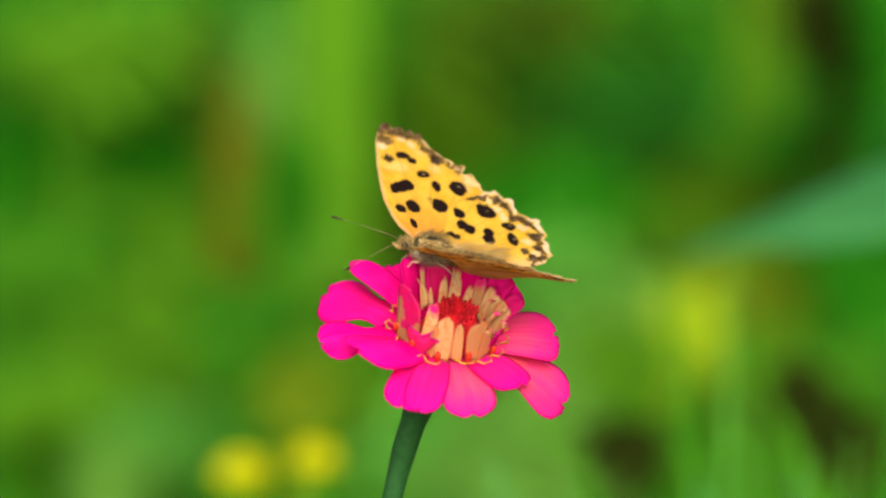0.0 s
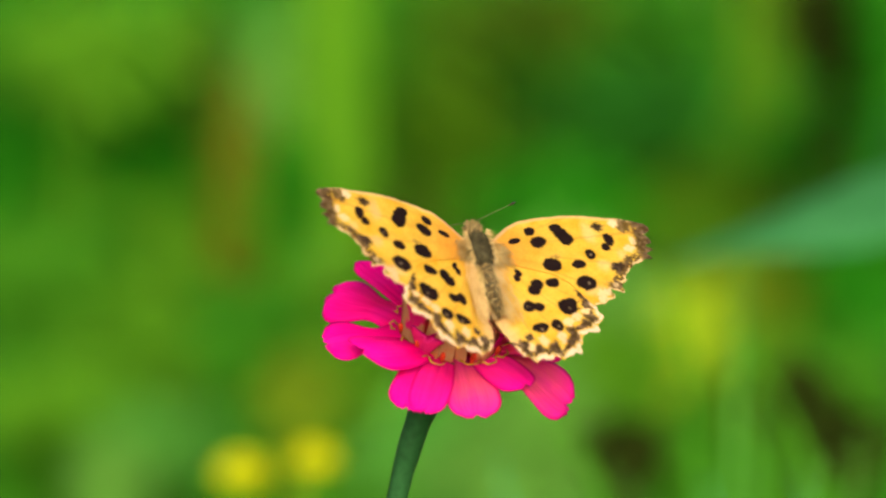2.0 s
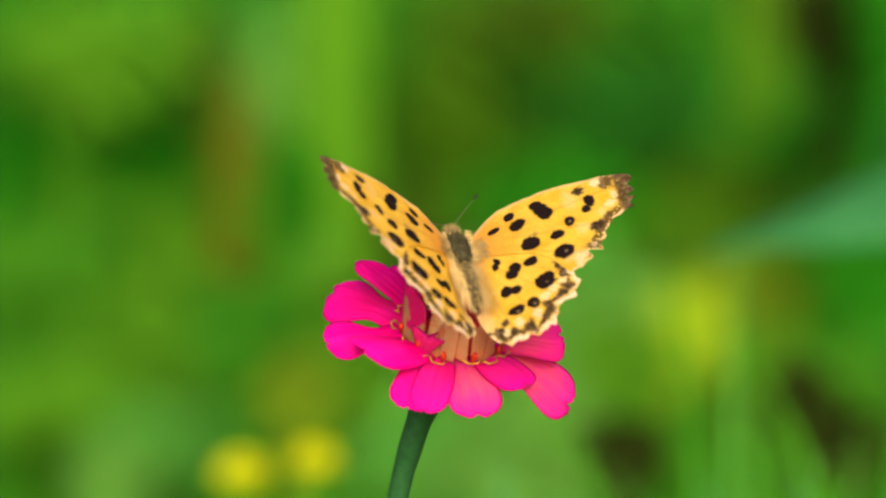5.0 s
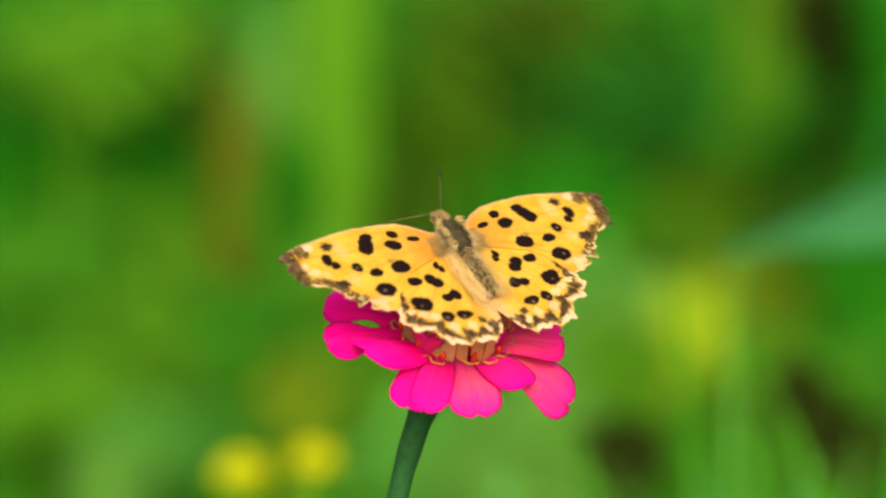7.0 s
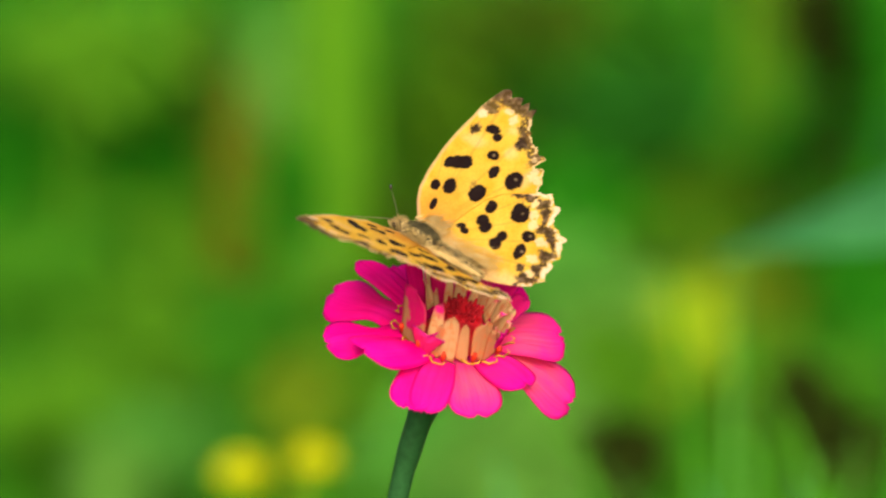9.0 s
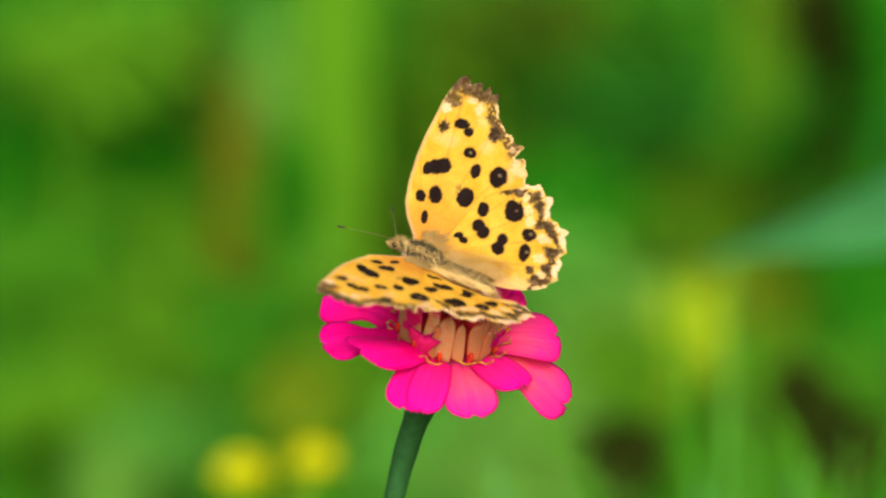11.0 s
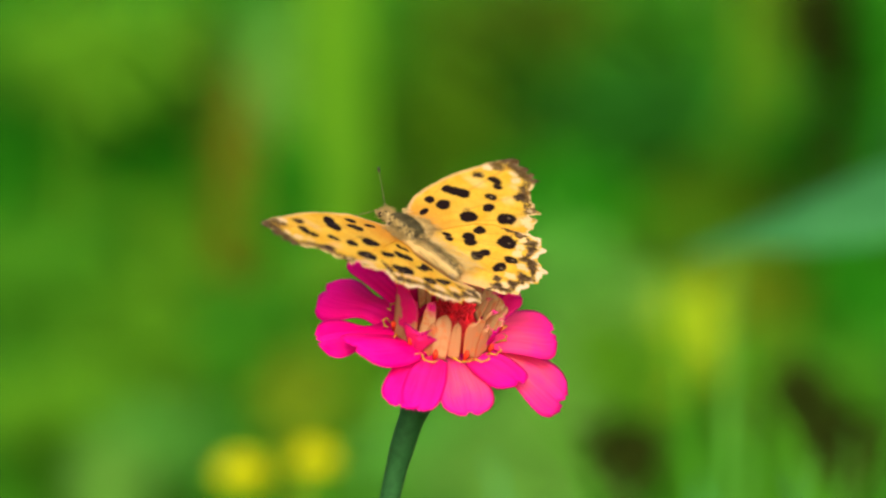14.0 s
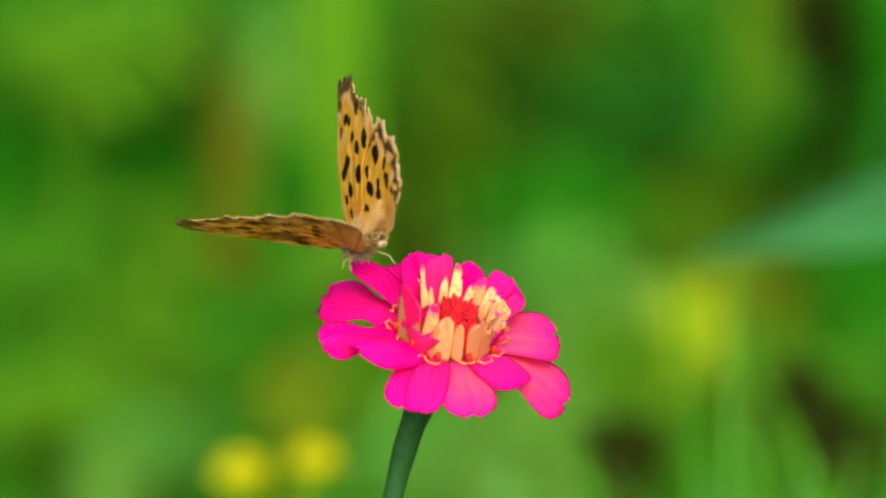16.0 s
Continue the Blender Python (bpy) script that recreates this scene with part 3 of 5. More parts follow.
# inner cup: turn, reach, height, width, root radius, peach tone, blush, cup, notch (less than nothing: pointed), breadth of root, sideways bend, taper
for k, (turn, reach, height, width, r0, peach, blush, cup, notch, foot, bend, taper) in enumerate((
        (-92.0, 5.6, 7.2, 3.3, 7.7, 0.75, -0.7, 0.30, -0.8, 0.8, -0.3, 0.35), (-52.0, 7.0, 7.3, 3.8, 7.9, 1.0, -0.7, 0.15, -0.6, 0.7, 0.5, 0.10), (-107.0, 6.4, 5.8, 2.0, 7.9, 0.95, -0.7, 0.3, -0.6, 0.9, 0.0, 0.5),
        (-38.0, 8.0, 6.0, 3.0, 8.1, 1.0, -0.7, 0.3, -0.8, 0.9, 0.0, 0.5),
        (-119.0, 9.6, 5.2, 5.0, 8.5, 0.25, 0.6, 0.30, 2.6, 0.4, 1.6, -0.4), (-115.1, 5.6, 8.9, 3.0, 6.9, 0.25, -0.1, 0.25, 0.2, 0.9, -0.5, 0.45),
        (-140.0, 8.0, 9.6, 6.6, 8.2, 0.35, 0.0, 0.10, 0.9, 0.85, -1.8, 0.05), (3.6, 9.0, 4.6, 4.6, 7.3, 0.25, -0.3, 0.35, 0.8, 0.9, 0.0, 0.10),
        (41.0, 9.2, 5.4, 4.2, 6.7, 0.05, -0.3, 0.40, 1.0, 0.8, 0.3, 0.10), (22.0, 9.4, 5.0, 4.6, 7.0, 0.05, -0.4, 0.40, 1.0, 0.9, 0.0, 0.05),
        (77.5, 10.4, 7.2, 3.2, 7.0, 0.0, 0.9, 0.30, 0.8, 0.7, 0.0, 0.0), (90.0, 10.4, 6.6, 2.4, 6.6, 0.0, -0.25, 0.30, -0.8, 0.9, 0.6, 0.62),
        (112.9, 10.1, 8.1, 4.6, 6.8, 0.2, 0.9, 0.25, 0.6, 0.7, -0.2, 0.0), (127.0, 10.2, 6.7, 2.4, 6.3, 0.1, -0.15, 0.30, -0.8, 0.9, 0.1, 0.55),
        (62.0, 8.8, 6.6, 2.6, 6.9, 0.55, 0.0, 0.30, -0.2, 0.9, 0.2, 0.40), (50.0, 12.0, 7.0, 5.2, 7.0, 0.1, 0.9, 0.35, 1.2, 0.7, 0.0, 0.0), (28.0, 12.2, 5.6, 4.6, 7.4, 0.3, 0.9, 0.30, 1.0, 0.7, 0.0, 0.0),
        (146.0, 10.8, 9.0, 4.0, 7.2, 0.0, 0.9, 0.30, 0.8, 0.7, 0.0, 0.0), (-73.0, 6.0, 6.4, 2.2, 7.4, 0.9, -0.7, 0.30, -0.6, 0.9, 0.0, 0.5),
        (-22.0, 8.8, 4.6, 3.0, 7.8, 0.1, 0.7, 0.30, 0.8, 0.9, 0.0, 0.0), (-33.0, 7.6, 5.8, 2.6, 7.9, 0.6, -0.4, 0.25, -0.6, 0.9, 0.0, 0.4))):
    pink = blush >= 0.6
    petal(turn, reach, height, width, 0.5, cup, PETAL if pink else PETAL_MOTTLED if turn == -140.0 else PETAL_CREAM, name="inner_petal", r0=r0, h0=0.4, lit_or_peach=peach, notch=notch, seed=40 + k, across=10, steps=12,
          stem_width=foot, edge=0.5, blush=0.0 if pink else blush, taper=taper, bend=bend, label="short upright magenta petal" if pink else "short cream petal flushed with pink")
for k, (turn, height) in enumerate(((-20, 4.4), (14, 4.8), (36, 5.4), (70, 5.4), (107, 5.8), (140, 5.6), (178, 5.8))):
    petal(turn, 7.4, height, 1.9, 0.3, 0.4, PETAL_CREAM, name="inner_petal", r0=5.6, h0=1.5, lit_or_peach=0.1, notch=-1.2, seed=70 + k, across=6, steps=8, stem_width=0.8, taper=0.6,
          blush=-0.3, label="short cream petal flushed with pink")


def lump(bm, middle, radius, squash=(1, 1, 1), turn=None, u=10, v=7, rough=0.0):
    res = bmesh.ops.create_uvsphere(bm, u_segments=u, v_segments=v, radius=1.0)
    for w in res["verts"]:
        p = Vector((w.co.x * squash[0], w.co.y * squash[1], w.co.z * squash[2])) * radius
        if rough:
            p *= 1 + rough * noise.noise(w.co * 3)
        w.co = (turn @ p if turn else p) + Vector(middle)


def build_disc():
    bm = bmesh.new()
    rows = []
    for r, z in ((0.05, 4.6), (0.7, 4.7), (1.4, 4.9), (2.2, 5.05), (2.9, 4.95), (3.3, 4.4), (3.6, 3.4), (4.4, 1.6), (5.6, 0.2)):
        rows.append([on_head(0.8 + r * math.cos(a), r * math.sin(a), z) for a in (2 * math.pi * k / 28 for k in range(29))])
    sheet(bm, rows)
    disc = part("disc", bm, DISC_RED, zinnia, "dark red domed centre")
    rnd = random.Random(5)
    for k in range(64):
        r, a = 3.0 * math.sqrt((k + 5) / 69), k * 2.39996
        bm = bmesh.new()
        p = on_head(0.8 + r * math.cos(a), r * math.sin(a), 4.6)
        q = on_head(0.8 + (r + 0.5) * math.cos(a), (r + 0.5) * math.sin(a), 5.3 + rnd.uniform(-0.3, 0.3) + 0.6 * (r / 3.8) ** 2)
        tube(bm, [p, p.lerp(q, 0.6), q], [0.26 * MM, 0.32 * MM, 0.2 * MM], 5)
        part("disc_floret", bm, DISC_RED, disc)
    for k in range(15):
        a = 2 * math.pi * k / 15 + rnd.uniform(-0.10, 0.10)
        bm = bmesh.new()
        r, lift, wide = 9.1 + rnd.uniform(-0.3, 0.3), 1.1 + rnd.uniform(-0.3, 0.3), rnd.uniform(0.11, 0.18)
        pts = [on_head((r + d) * math.cos(a + w * wide), (r + d) * math.sin(a + w * wide), lift + z)
               for d, w, z in ((-0.8, -0.6, -0.3), (0.2, -0.7, 0.7), (0.9, -0.2, 0.5), (0.5, 0.3, 0.1), (0.9, 0.9, 0.5), (0.2, 1.3, 0.6))]
        tube(bm, pts, [0.12 * MM, 0.17 * MM, 0.15 * MM, 0.13 * MM, 0.13 * MM, 0.08 * MM], 5)
        part("gold_floret", bm, FLORET_GOLD, disc, "curled golden floret")
    for k in range(11):
        a = 2 * math.pi * k / 11 + rnd.uniform(-0.2, 0.2)
        r = 8.4 + rnd.uniform(-0.3, 0.3)
        bm = bmesh.new()
        p, q = on_head(r * math.cos(a), r * math.sin(a), 0.8), on_head((r + 0.4) * math.cos(a), (r + 0.4) * math.sin(a), 2.7 + rnd.uniform(-0.4, 0.6))
        tube(bm, [p, p.lerp(q, 0.6), q], [0.3 * MM, 0.5 * MM, 0.32 * MM], 6)
        part("red_floret", bm, FLORET_RED, disc, "small orange-red bud at the petals' foot")


build_disc()


def build_stalk():
    bm = bmesh.new()
    foot = Vector(STALK_FOOT)
    pts = [Vector(p) - foot for p in ((-0.035, 0.004, -0.02), (-0.030, 0.004, 0.15), (-0.0235, 0.004, 0.35), (-0.0165, 0.003, 0.52), (-0.0128, 0.001, 0.62),
                                      (-0.0080, -0.001, 0.657), (-0.0046, -0.0022, 0.670), (-0.0018, -0.0030, 0.6775))]
    fine = []
    for a, b in zip(pts, pts[1:]):
        fine += [a.lerp(b, k / 4) for k in range(4)]
    for _ in range(4):
        fine = [fine[0]] + [(p + 2 * q + r) / 4 for p, q, r in zip(fine, fine[1:], fine[2:])] + [fine[-1]]
    tube(bm, fine + [pts[-1]], [(1.75 + 0.1 * math.sin(i * 1.7) + 1.1 * max(0, (i - 20) / 8) ** 2) * MM for i in range(len(fine) + 1)], 14)
    part("stalk", bm, STEM_GREEN, zinnia)
    bm = bmesh.new()
    rows = []
    for i in range(8):
        s = i / 7
        r, z = 2.6 + 4.6 * math.sin(s * math.pi / 2), -8.5 + 8.0 * s ** 1.4
        rows.append([on_head(r * math.cos(a), r * math.sin(a), z) for a in (2 * math.pi * k / 24 for k in range(25))])
    sheet(bm, rows)
    cup = part("calyx", bm, STEM_GREEN, zinnia, "green scaly calyx under the petals")
    for row, (count, base, top) in enumerate(((9, -7.5, -3.8), (11, -5.0, -1.6), (13, -3.0, 0.2))):
        for k in range(count):
            a = 2 * math.pi * (k + 0.5 * row) / count
            bm = bmesh.new()
            rr = []
            for i in range(5):
                s = i / 4
                z = base + (top - base) * s
                f = max(0.0, (z + 8.5) / 8.0)
                r = 2.6 + 4.6 * math.sin(min(1, f ** 0.714) * math.pi / 2) + 0.25 + 0.3 * s
                w = 1.6 * math.cos(s * 1.35)
                rr.append([on_head(r * math.cos(a) - v * w * math.sin(a), r * math.sin(a) + v * w * math.cos(a), z) for v in (-1, 0, 1)])
            sheet(bm, rr)
            part("bract", bm, BRACT, cup)


build_stalk()
# ---------------------------------------------------------------- the butterfly
# Wing plan in camera-view pixels, fitted to that view: out from the body, forward along it.
PX = 1 / 11000
butterfly = tagged(new("butterfly"), "orange-yellow butterfly with black spots and ragged brown wing edges", "butterfly")
FORE_OUTLINE = ((6, 24), (34, 31), (62, 53), (86, 64), (124, 71), (170, 72), (213, 69), (247, 64), (280, 60), (307, 52), (325, 43), (334, 33), (330, 27), (321, 21), (328, 8),
                (327, 1), (316, -4), (324, -14), (313, -22), (318, -34), (298, -38), (284, -44), (268, -56), (256, -72), (250, -84), (243, -95), (240, -109), (228, -101), (218, -97),
                (217, -104), (222, -113), (217, -119), (203, -126), (188, -129), (176, -134), (162, -104), (146, -78), (120, -57), (88, -43), (52, -29), (20, -12), (4, -8), (6, 24))
HIND_OUTLINE = ((6, 2), (60, -12), (112, -34), (156, -74), (172, -108), (179, -130), (181, -142), (188, -157), (181, -166), (172, -170), (174, -184), (160, -189), (148, -187),
                (138, -193), (133, -206), (126, -222), (124, -235), (111, -228), (101, -237), (87, -238), (75, -231), (63, -241), (50, -234), (40, -242), (31, -230), (20, -224), (12, -212),
                (4, -190), (-2, -160), (-6, -110), (-4, -40))
# spots: out, forward, half-lengths, turn; a spot may be made of two
FORE_SPOTS = ((168, 19, 14, 13, 0), (162, 32, 13, 14, 0), (156, 45, 11, 9, 0), (248, 12, 9, 13, 10), (238, -4, 8, 9, 0), (204, -19, 9, 12, 0), (176, -39, 12, 9, 0), (178, -82, 17, 16, 0),
              (105, 41, 10, 9, 30), (115, 16, 15, 12, 20), (126, -37, 16, 15, 0), (72, 22, 11, 6, 10))
HIND_SPOTS = ((116, -74, 13, 10, 20), (128, -129, 18, 17, 0), (136, -122, 11, 12, 0), (87, -75, 11, 11, 0), (78, -87, 11, 11, 0), (77, -124, 11, 9, 0), (68, -122, 9, 7, 0), (59, -121, 10, 12, 0), (98, -167, 11, 13, 0),
              (66, -169, 15, 10, 10), (60, -46, 5, 9, 20), (55, -57, 6, 9, 0))


def spline(points, count):
    """Evenly set points along a line through points, rounded a little."""
    p = np.array(points, float)
    leg = np.r_[0, np.cumsum(np.hypot(*np.diff(p, axis=0).T))]
    s = np.linspace(0, leg[-1], count)
    return np.c_[np.interp(s, leg, p[:, 0]), np.interp(s, leg, p[:, 1])], s / leg[-1]


def smooth01(x, a, b):
    t = np.clip((x - a) / (b - a), 0, 1)
    return t * t * (3 - 2 * t)


def wing_mesh(name, outline, spots, hind, mirror):
    rings, count = 110, 340
    edge, along = spline(outline, count)
    rnd = np.random.RandomState(3 if hind else 7)
    first, last = (0.30, 0.745) if hind else (0.36, 0.72)
    ragged = smooth01(along, first, first + 0.03) * (1 - smooth01(along, last - 0.03, last))
    teeth = (1.6 * np.sin(along * (190 if hind else 210)) + rnd.normal(0, 1.2, count)) * ragged
    root = np.array((14.0, -6.0) if hind else (100.0, 30.0))
    way = edge - root
    edge = edge + way / np.hypot(*way.T)[:, None] * teeth[:, None]
    s = (np.arange(rings) / (rings - 1)) ** 0.8
    grid = root + s[:, None, None] * (edge - root)[None]
    u, v = grid[..., 0], grid[..., 1]
    rim = edge[(along > first) & (along < last)]
    far = np.full(u.shape, 1e9)
    for q in rim:
        far = np.minimum(far, np.hypot(u - q[0], v - q[1]))
    wob = np.array([[noise.noise((a * 0.06, b * 0.06, 3.0 + hind)) for a, b in zip(x, y)] for x, y in zip(u, v)])
    fine = np.array([[noise.noise((a * 0.19, b * 0.19, 9.0 + hind)) for a, b in zip(x, y)] for x, y in zip(u, v)])
    dark = np.zeros(u.shape)
    for a, b, ra, rb, turn in spots:
        c, k = math.cos(radians(turn)), math.sin(radians(turn))
        d = np.hypot(((u - a) * c + (v - b) * k) / ra, (-(u - a) * k + (v - b) * c) / rb)
        dark = np.maximum(dark, 1 - smooth01(d + 0.13 * fine + 0.16 * wob, 0.98, 1.16))
    for a, b, ra, rb in () if hind else ((235, 43, 10, 9), (247, -49, 12, 10)):
        dark = np.maximum(dark, 0.7 * (1 - smooth01(np.hypot((u - a) / ra, (v - b) / rb) + 0.5 * fine, 0.6, 1.15)))
    pupil = np.zeros(u.shape)
    for a, b in ((131, -131), (100, -169), (68, -173)) if hind else ((181, -84), (205, -20)):
        pupil = np.maximum(pupil, 1 - smooth01(np.hypot(u - a, v - b) + 2.5 * fine, 1.0, 4.5))
    dark = dark * (1 - 0.22 * pupil)
    ray = np.sin(np.arctan2(v - (-6 if hind else 6), u - 14) * (26 if hind else 22))
    d = far + 7 * wob + 6 * fine
    gap = smooth01(ray, -0.75, -0.35)
    if hind:
        band = smooth01(d, 9, 12) * (1 - smooth01(d, 19, 22)) * smooth01(ray + 2 * fine, -1.9, -1.3)
        band = np.maximum(band, 0.95 * (1 - gap) * smooth01(d, 2, 4) * (1 - smooth01(d, 24, 32)))
        band = np.maximum(band, 0.9 * smooth01(d, 1, 3) * (1 - smooth01(d, 4, 6.5)) * smooth01(fine + 0.5 * ray, -0.6, -0.2))
        cream = 0.95 * (1 - smooth01(d, 7, 10)) * smooth01(ray + 2.5 * fine, -0.9, -0.4)
        for a, b, ra, rb in ((139, -150, 9, 11), (121, -161, 10, 9), (99, -194, 9, 13), (65, -197, 9, 12), (38, -209, 7, 11), (158, -140, 9, 8)):
            cream = np.maximum(cream, 0.6 * (1 - smooth01(np.hypot((u - a) / ra, (v - b) / rb) + 0.5 * fine, 0.8, 1.05)))
        brow = np.zeros(u.shape)
        for a, b, ra, rb in ((150, -166, 8, 10), (112, -205, 8, 9), (82, -211, 8, 13), (52, -213, 7, 11), (163, -124, 8, 10), (28, -200, 9, 9), (40, -188, 8, 10)):
            brow = np.maximum(brow, 1 - smooth01(np.hypot((u - a) / ra, (v - b) / rb) + 0.5 * fine, 0.7, 1.15))
        band = np.maximum(band * (1 - smooth01(cream, 0.3, 0.5)), brow)
    else:
        tip = smooth01(u + 10 * wob, 288, 306)
        band = np.maximum(0.95 * smooth01(d, 1, 4) * (1 - smooth01(d, 17, 22)) * smooth01(fine + 0.4 * wob, -0.35, -0.15), 0.97 * tip * (1 - 0.6 * smooth01(fine, 0.2, 0.4)))
        band = np.maximum(band, 1 - smooth01(np.hypot((u - 247) / 15, (v + 50) / 12) + 0.4 * fine, 0.7, 1.2))
        band = np.maximum(band, 0.95 * (1 - smooth01(np.hypot((u - 235) / 12, (v - 43) / 11) + 0.5 * fine, 0.7, 1.2)))
        band = np.maximum(band, 0.9 * (1 - smooth01(np.hypot((u - 285) / 15, (v - 42) / 17) + 0.4 * fine, 0.8, 1.2)))
        band = np.maximum(band, 0.55 * (1 - smooth01(np.hypot((u - 138) / 10, (v + 20) / 8) + 0.6 * fine, 0.3, 1.0)))
        cream = 0.8 * (1 - smooth01(np.hypot((u - 268) / 9, (v - 50) / 10) + 0.4 * fine, 0.8, 1.2))
        for a, b, ra, rb in ((293, 8, 6, 10), (281, -9, 12, 8), (206, -106, 14, 9), (230, -90, 7, 8), (200, -116, 8, 10)):
            cream = np.maximum(cream, 0.62 * (1 - smooth01(np.hypot((u - a) / ra, (v - b) / rb) + 0.5 * fine + 0.3 * wob, 0.75, 1.15)))
        for a, b, ra, rb in ((222, -45, 13, 13), (216, 30, 13, 26), (190, -100, 20, 12), (262, -20, 10, 12)):
            cream = np.maximum(cream, 0.26 * (1 - smooth01(np.hypot((u - a) / ra, (v - b) / rb) + 0.4 * wob, 0.2, 1.5)))
        band = band * (1 - 0.9 * (1 - smooth01(u, 206, 226)) * smooth01(-v, 60, 80)) * (1 - smooth01(cream, 0.45, 0.8))
        cream = np.maximum(cream, 0.6 * (1 - smooth01(d, 1, 4)))
    cream = np.maximum(cream, pupil)
    if hind:
        root_mask = 0.7 * (1 - smooth01(np.hypot(u, v + 20), 20, 70))
        cream = np.maximum(cream, 0.38 * (1 - smooth01(u + 10 * wob, 8, 36)))
    else:
        costa = np.full(u.shape, 1e9)
        for q in spline(outline[:11], 260)[0]:
            costa = np.minimum(costa, np.hypot(u - q[0], v - q[1]))
        cream = np.maximum(cream, 0.4 * (1 - smooth01(costa, 3, 8)))
        band = np.maximum(band, 0.3 * (1 - smooth01(costa, 1, 7)))
        root_mask = np.maximum(0.85 * (1 - smooth01(np.hypot(u - 10, v), 40, 130)), 0.4 * (1 - smooth01(np.hypot((u - 70) / 90, (v - 10) / 60), 0.3, 1.2)))
    root_mask = np.maximum(root_mask, 0.5 * smooth01(ray, 0.93, 0.995) * smooth01(np.hypot(u, v), 40, 90))
    # the other face: streaks between the veins, pale flecks, a smooth inner field
    out, turn = np.hypot(u - 14, v - (-6 if hind else 6)), np.arctan2(v - (-6 if hind else 6), u - 14)
    span = (lambda k, l, o: np.array([[noise.noise((a * k, b * l, o)) for a, b in zip(x, y)] for x, y in zip(out, turn)])) if hind else \
        (lambda k, l, o: np.array([[noise.noise((a * k, b * l, o)) for a, b in zip(x, y)] for x, y in zip(u + 0.4 * v, v - 0.25 * u)]))
    coarse = span(0.042, 4.5, 4.0) if hind else span(0.022, 0.065, 6.0)
    small = span(0.11, 13.0, 5.0) if hind else span(0.045, 0.15, 7.0)
    inner = (1 - smooth01(u + 6 * wob, 40, 72)) * smooth01(-v, 30, 80) if hind else np.zeros(u.shape)
    streak = smooth01(coarse + 0.45 * small, 0.21, 0.26)
    streak = np.maximum(streak, 0.95 * smooth01(small + 0.3 * fine, 0.42, 0.47))
    streak = np.maximum(streak, (0.0 if hind else 0.7) * (1 - smooth01(np.hypot(u - 130, v - 5), 24, 52)))
    streak = streak * (1 - 0.92 * inner)
    blotch = 0.25 * smooth01(wob + 0.3 * coarse, 0.05, 0.35) * (1 - inner)
    blotch = np.maximum(blotch, 0.8 * (1 - smooth01(d, 6, 18)))
    fleck = smooth01(-coarse - 0.6 * small, 0.16, 0.34) * (1 - inner) * 0.8
    veins = smooth01(ray, 0.94, 0.995) * smooth01(out, 40, 80) * 0.8
    under = np.stack([np.maximum(streak, veins), np.clip(blotch, 0, 1), fleck, inner], -1).reshape(-1, 4)
    # camber, veins and a slight fold
    rise = smooth01(np.hypot(u, v), 10, 160)
    z = 3.0 * np.sin(np.clip(u / 300, 0, 1) * math.pi) + 0.9 * ray * rise + 1.6 * wob * rise + (-3.0 if hind else 0.0)
    if hind:
        # the inner margin folds down beside the abdomen
        z = z - 17 * (1 - smooth01(u, 6, 56)) ** 1.3 * smooth01(-v, 25, 80) * (1 - smooth01(-v, 110, 215))
    sign = -1 if mirror else 1
    verts, faces, mats = [], [], []
    n = rings * count
    for lift in (0.7, -0.7):
        for i in range(rings):
            for j in range(count):
                verts.append((sign * u[i, j] * PX, v[i, j] * PX, (z[i, j] + lift) * PX))
    for layer in (0, 1):
        for i in range(rings - 1):
            for j in range(count - 1):
                a = layer * n + i * count + j
                f = (a, a + count, a + count + 1, a + 1)
                faces.append(f if (layer == 0) != mirror else f[::-1])
                mats.append(layer)
    for j in range(count - 1):
        a = (rings - 1) * count + j
        faces.append((a, a + n, a + n + 1, a + 1) if not mirror else (a + 1, a + n + 1, a + n, a))
        mats.append(0)
    me = bpy.data.meshes.new(name)
    me.from_pydata(verts, [], faces)
    me.materials.append(WING_UP)
    me.materials.append(WING_DOWN)
    me.polygons.foreach_set("material_index", mats)
    me.polygons.foreach_set("use_smooth", [True] * len(faces))
    one = np.stack([dark, np.clip(band, 0, 1) * 0.96, np.clip(cream, 0, 1), root_mask], -1).reshape(-1, 4)
    put_fields(me, "wing", np.r_[one, one])
    put_fields(me, "under", np.r_[under, under])
    me.update()
    return me


def build_wing(mirror):
    fore = new("forewing", wing_mesh("forewing", FORE_OUTLINE, FORE_SPOTS, False, mirror))
    fore.parent = butterfly
    hind = new("hindwing", wing_mesh("hindwing", HIND_OUTLINE, HIND_SPOTS, True, mirror))
    hind.parent = fore
    return fore


def hairs(count, where, length, spread, seed, width=0.10):
    """Fine tapering hairs: where(random) gives a root and the way out of the skin."""
    rnd = random.Random(seed)
    bm = bmesh.new()
    for _ in range(count):
        p, out = where(rnd)
        d = (out + Vector([rnd.uniform(-1, 1) * spread for _ in range(3)])).normalized()
        side = d.orthogonal().normalized() * width * MM / 2
        tip = p + d * length * MM * rnd.uniform(0.5, 1.1)
        third = d.cross(side)
        a, b, c, e = (bm.verts.new(q) for q in (p - side, p + side, p + third * 1.5, tip))
        for f in ((a, b, e), (b, c, e), (c, a, e)):
            bm.faces.new(f)
    return bm


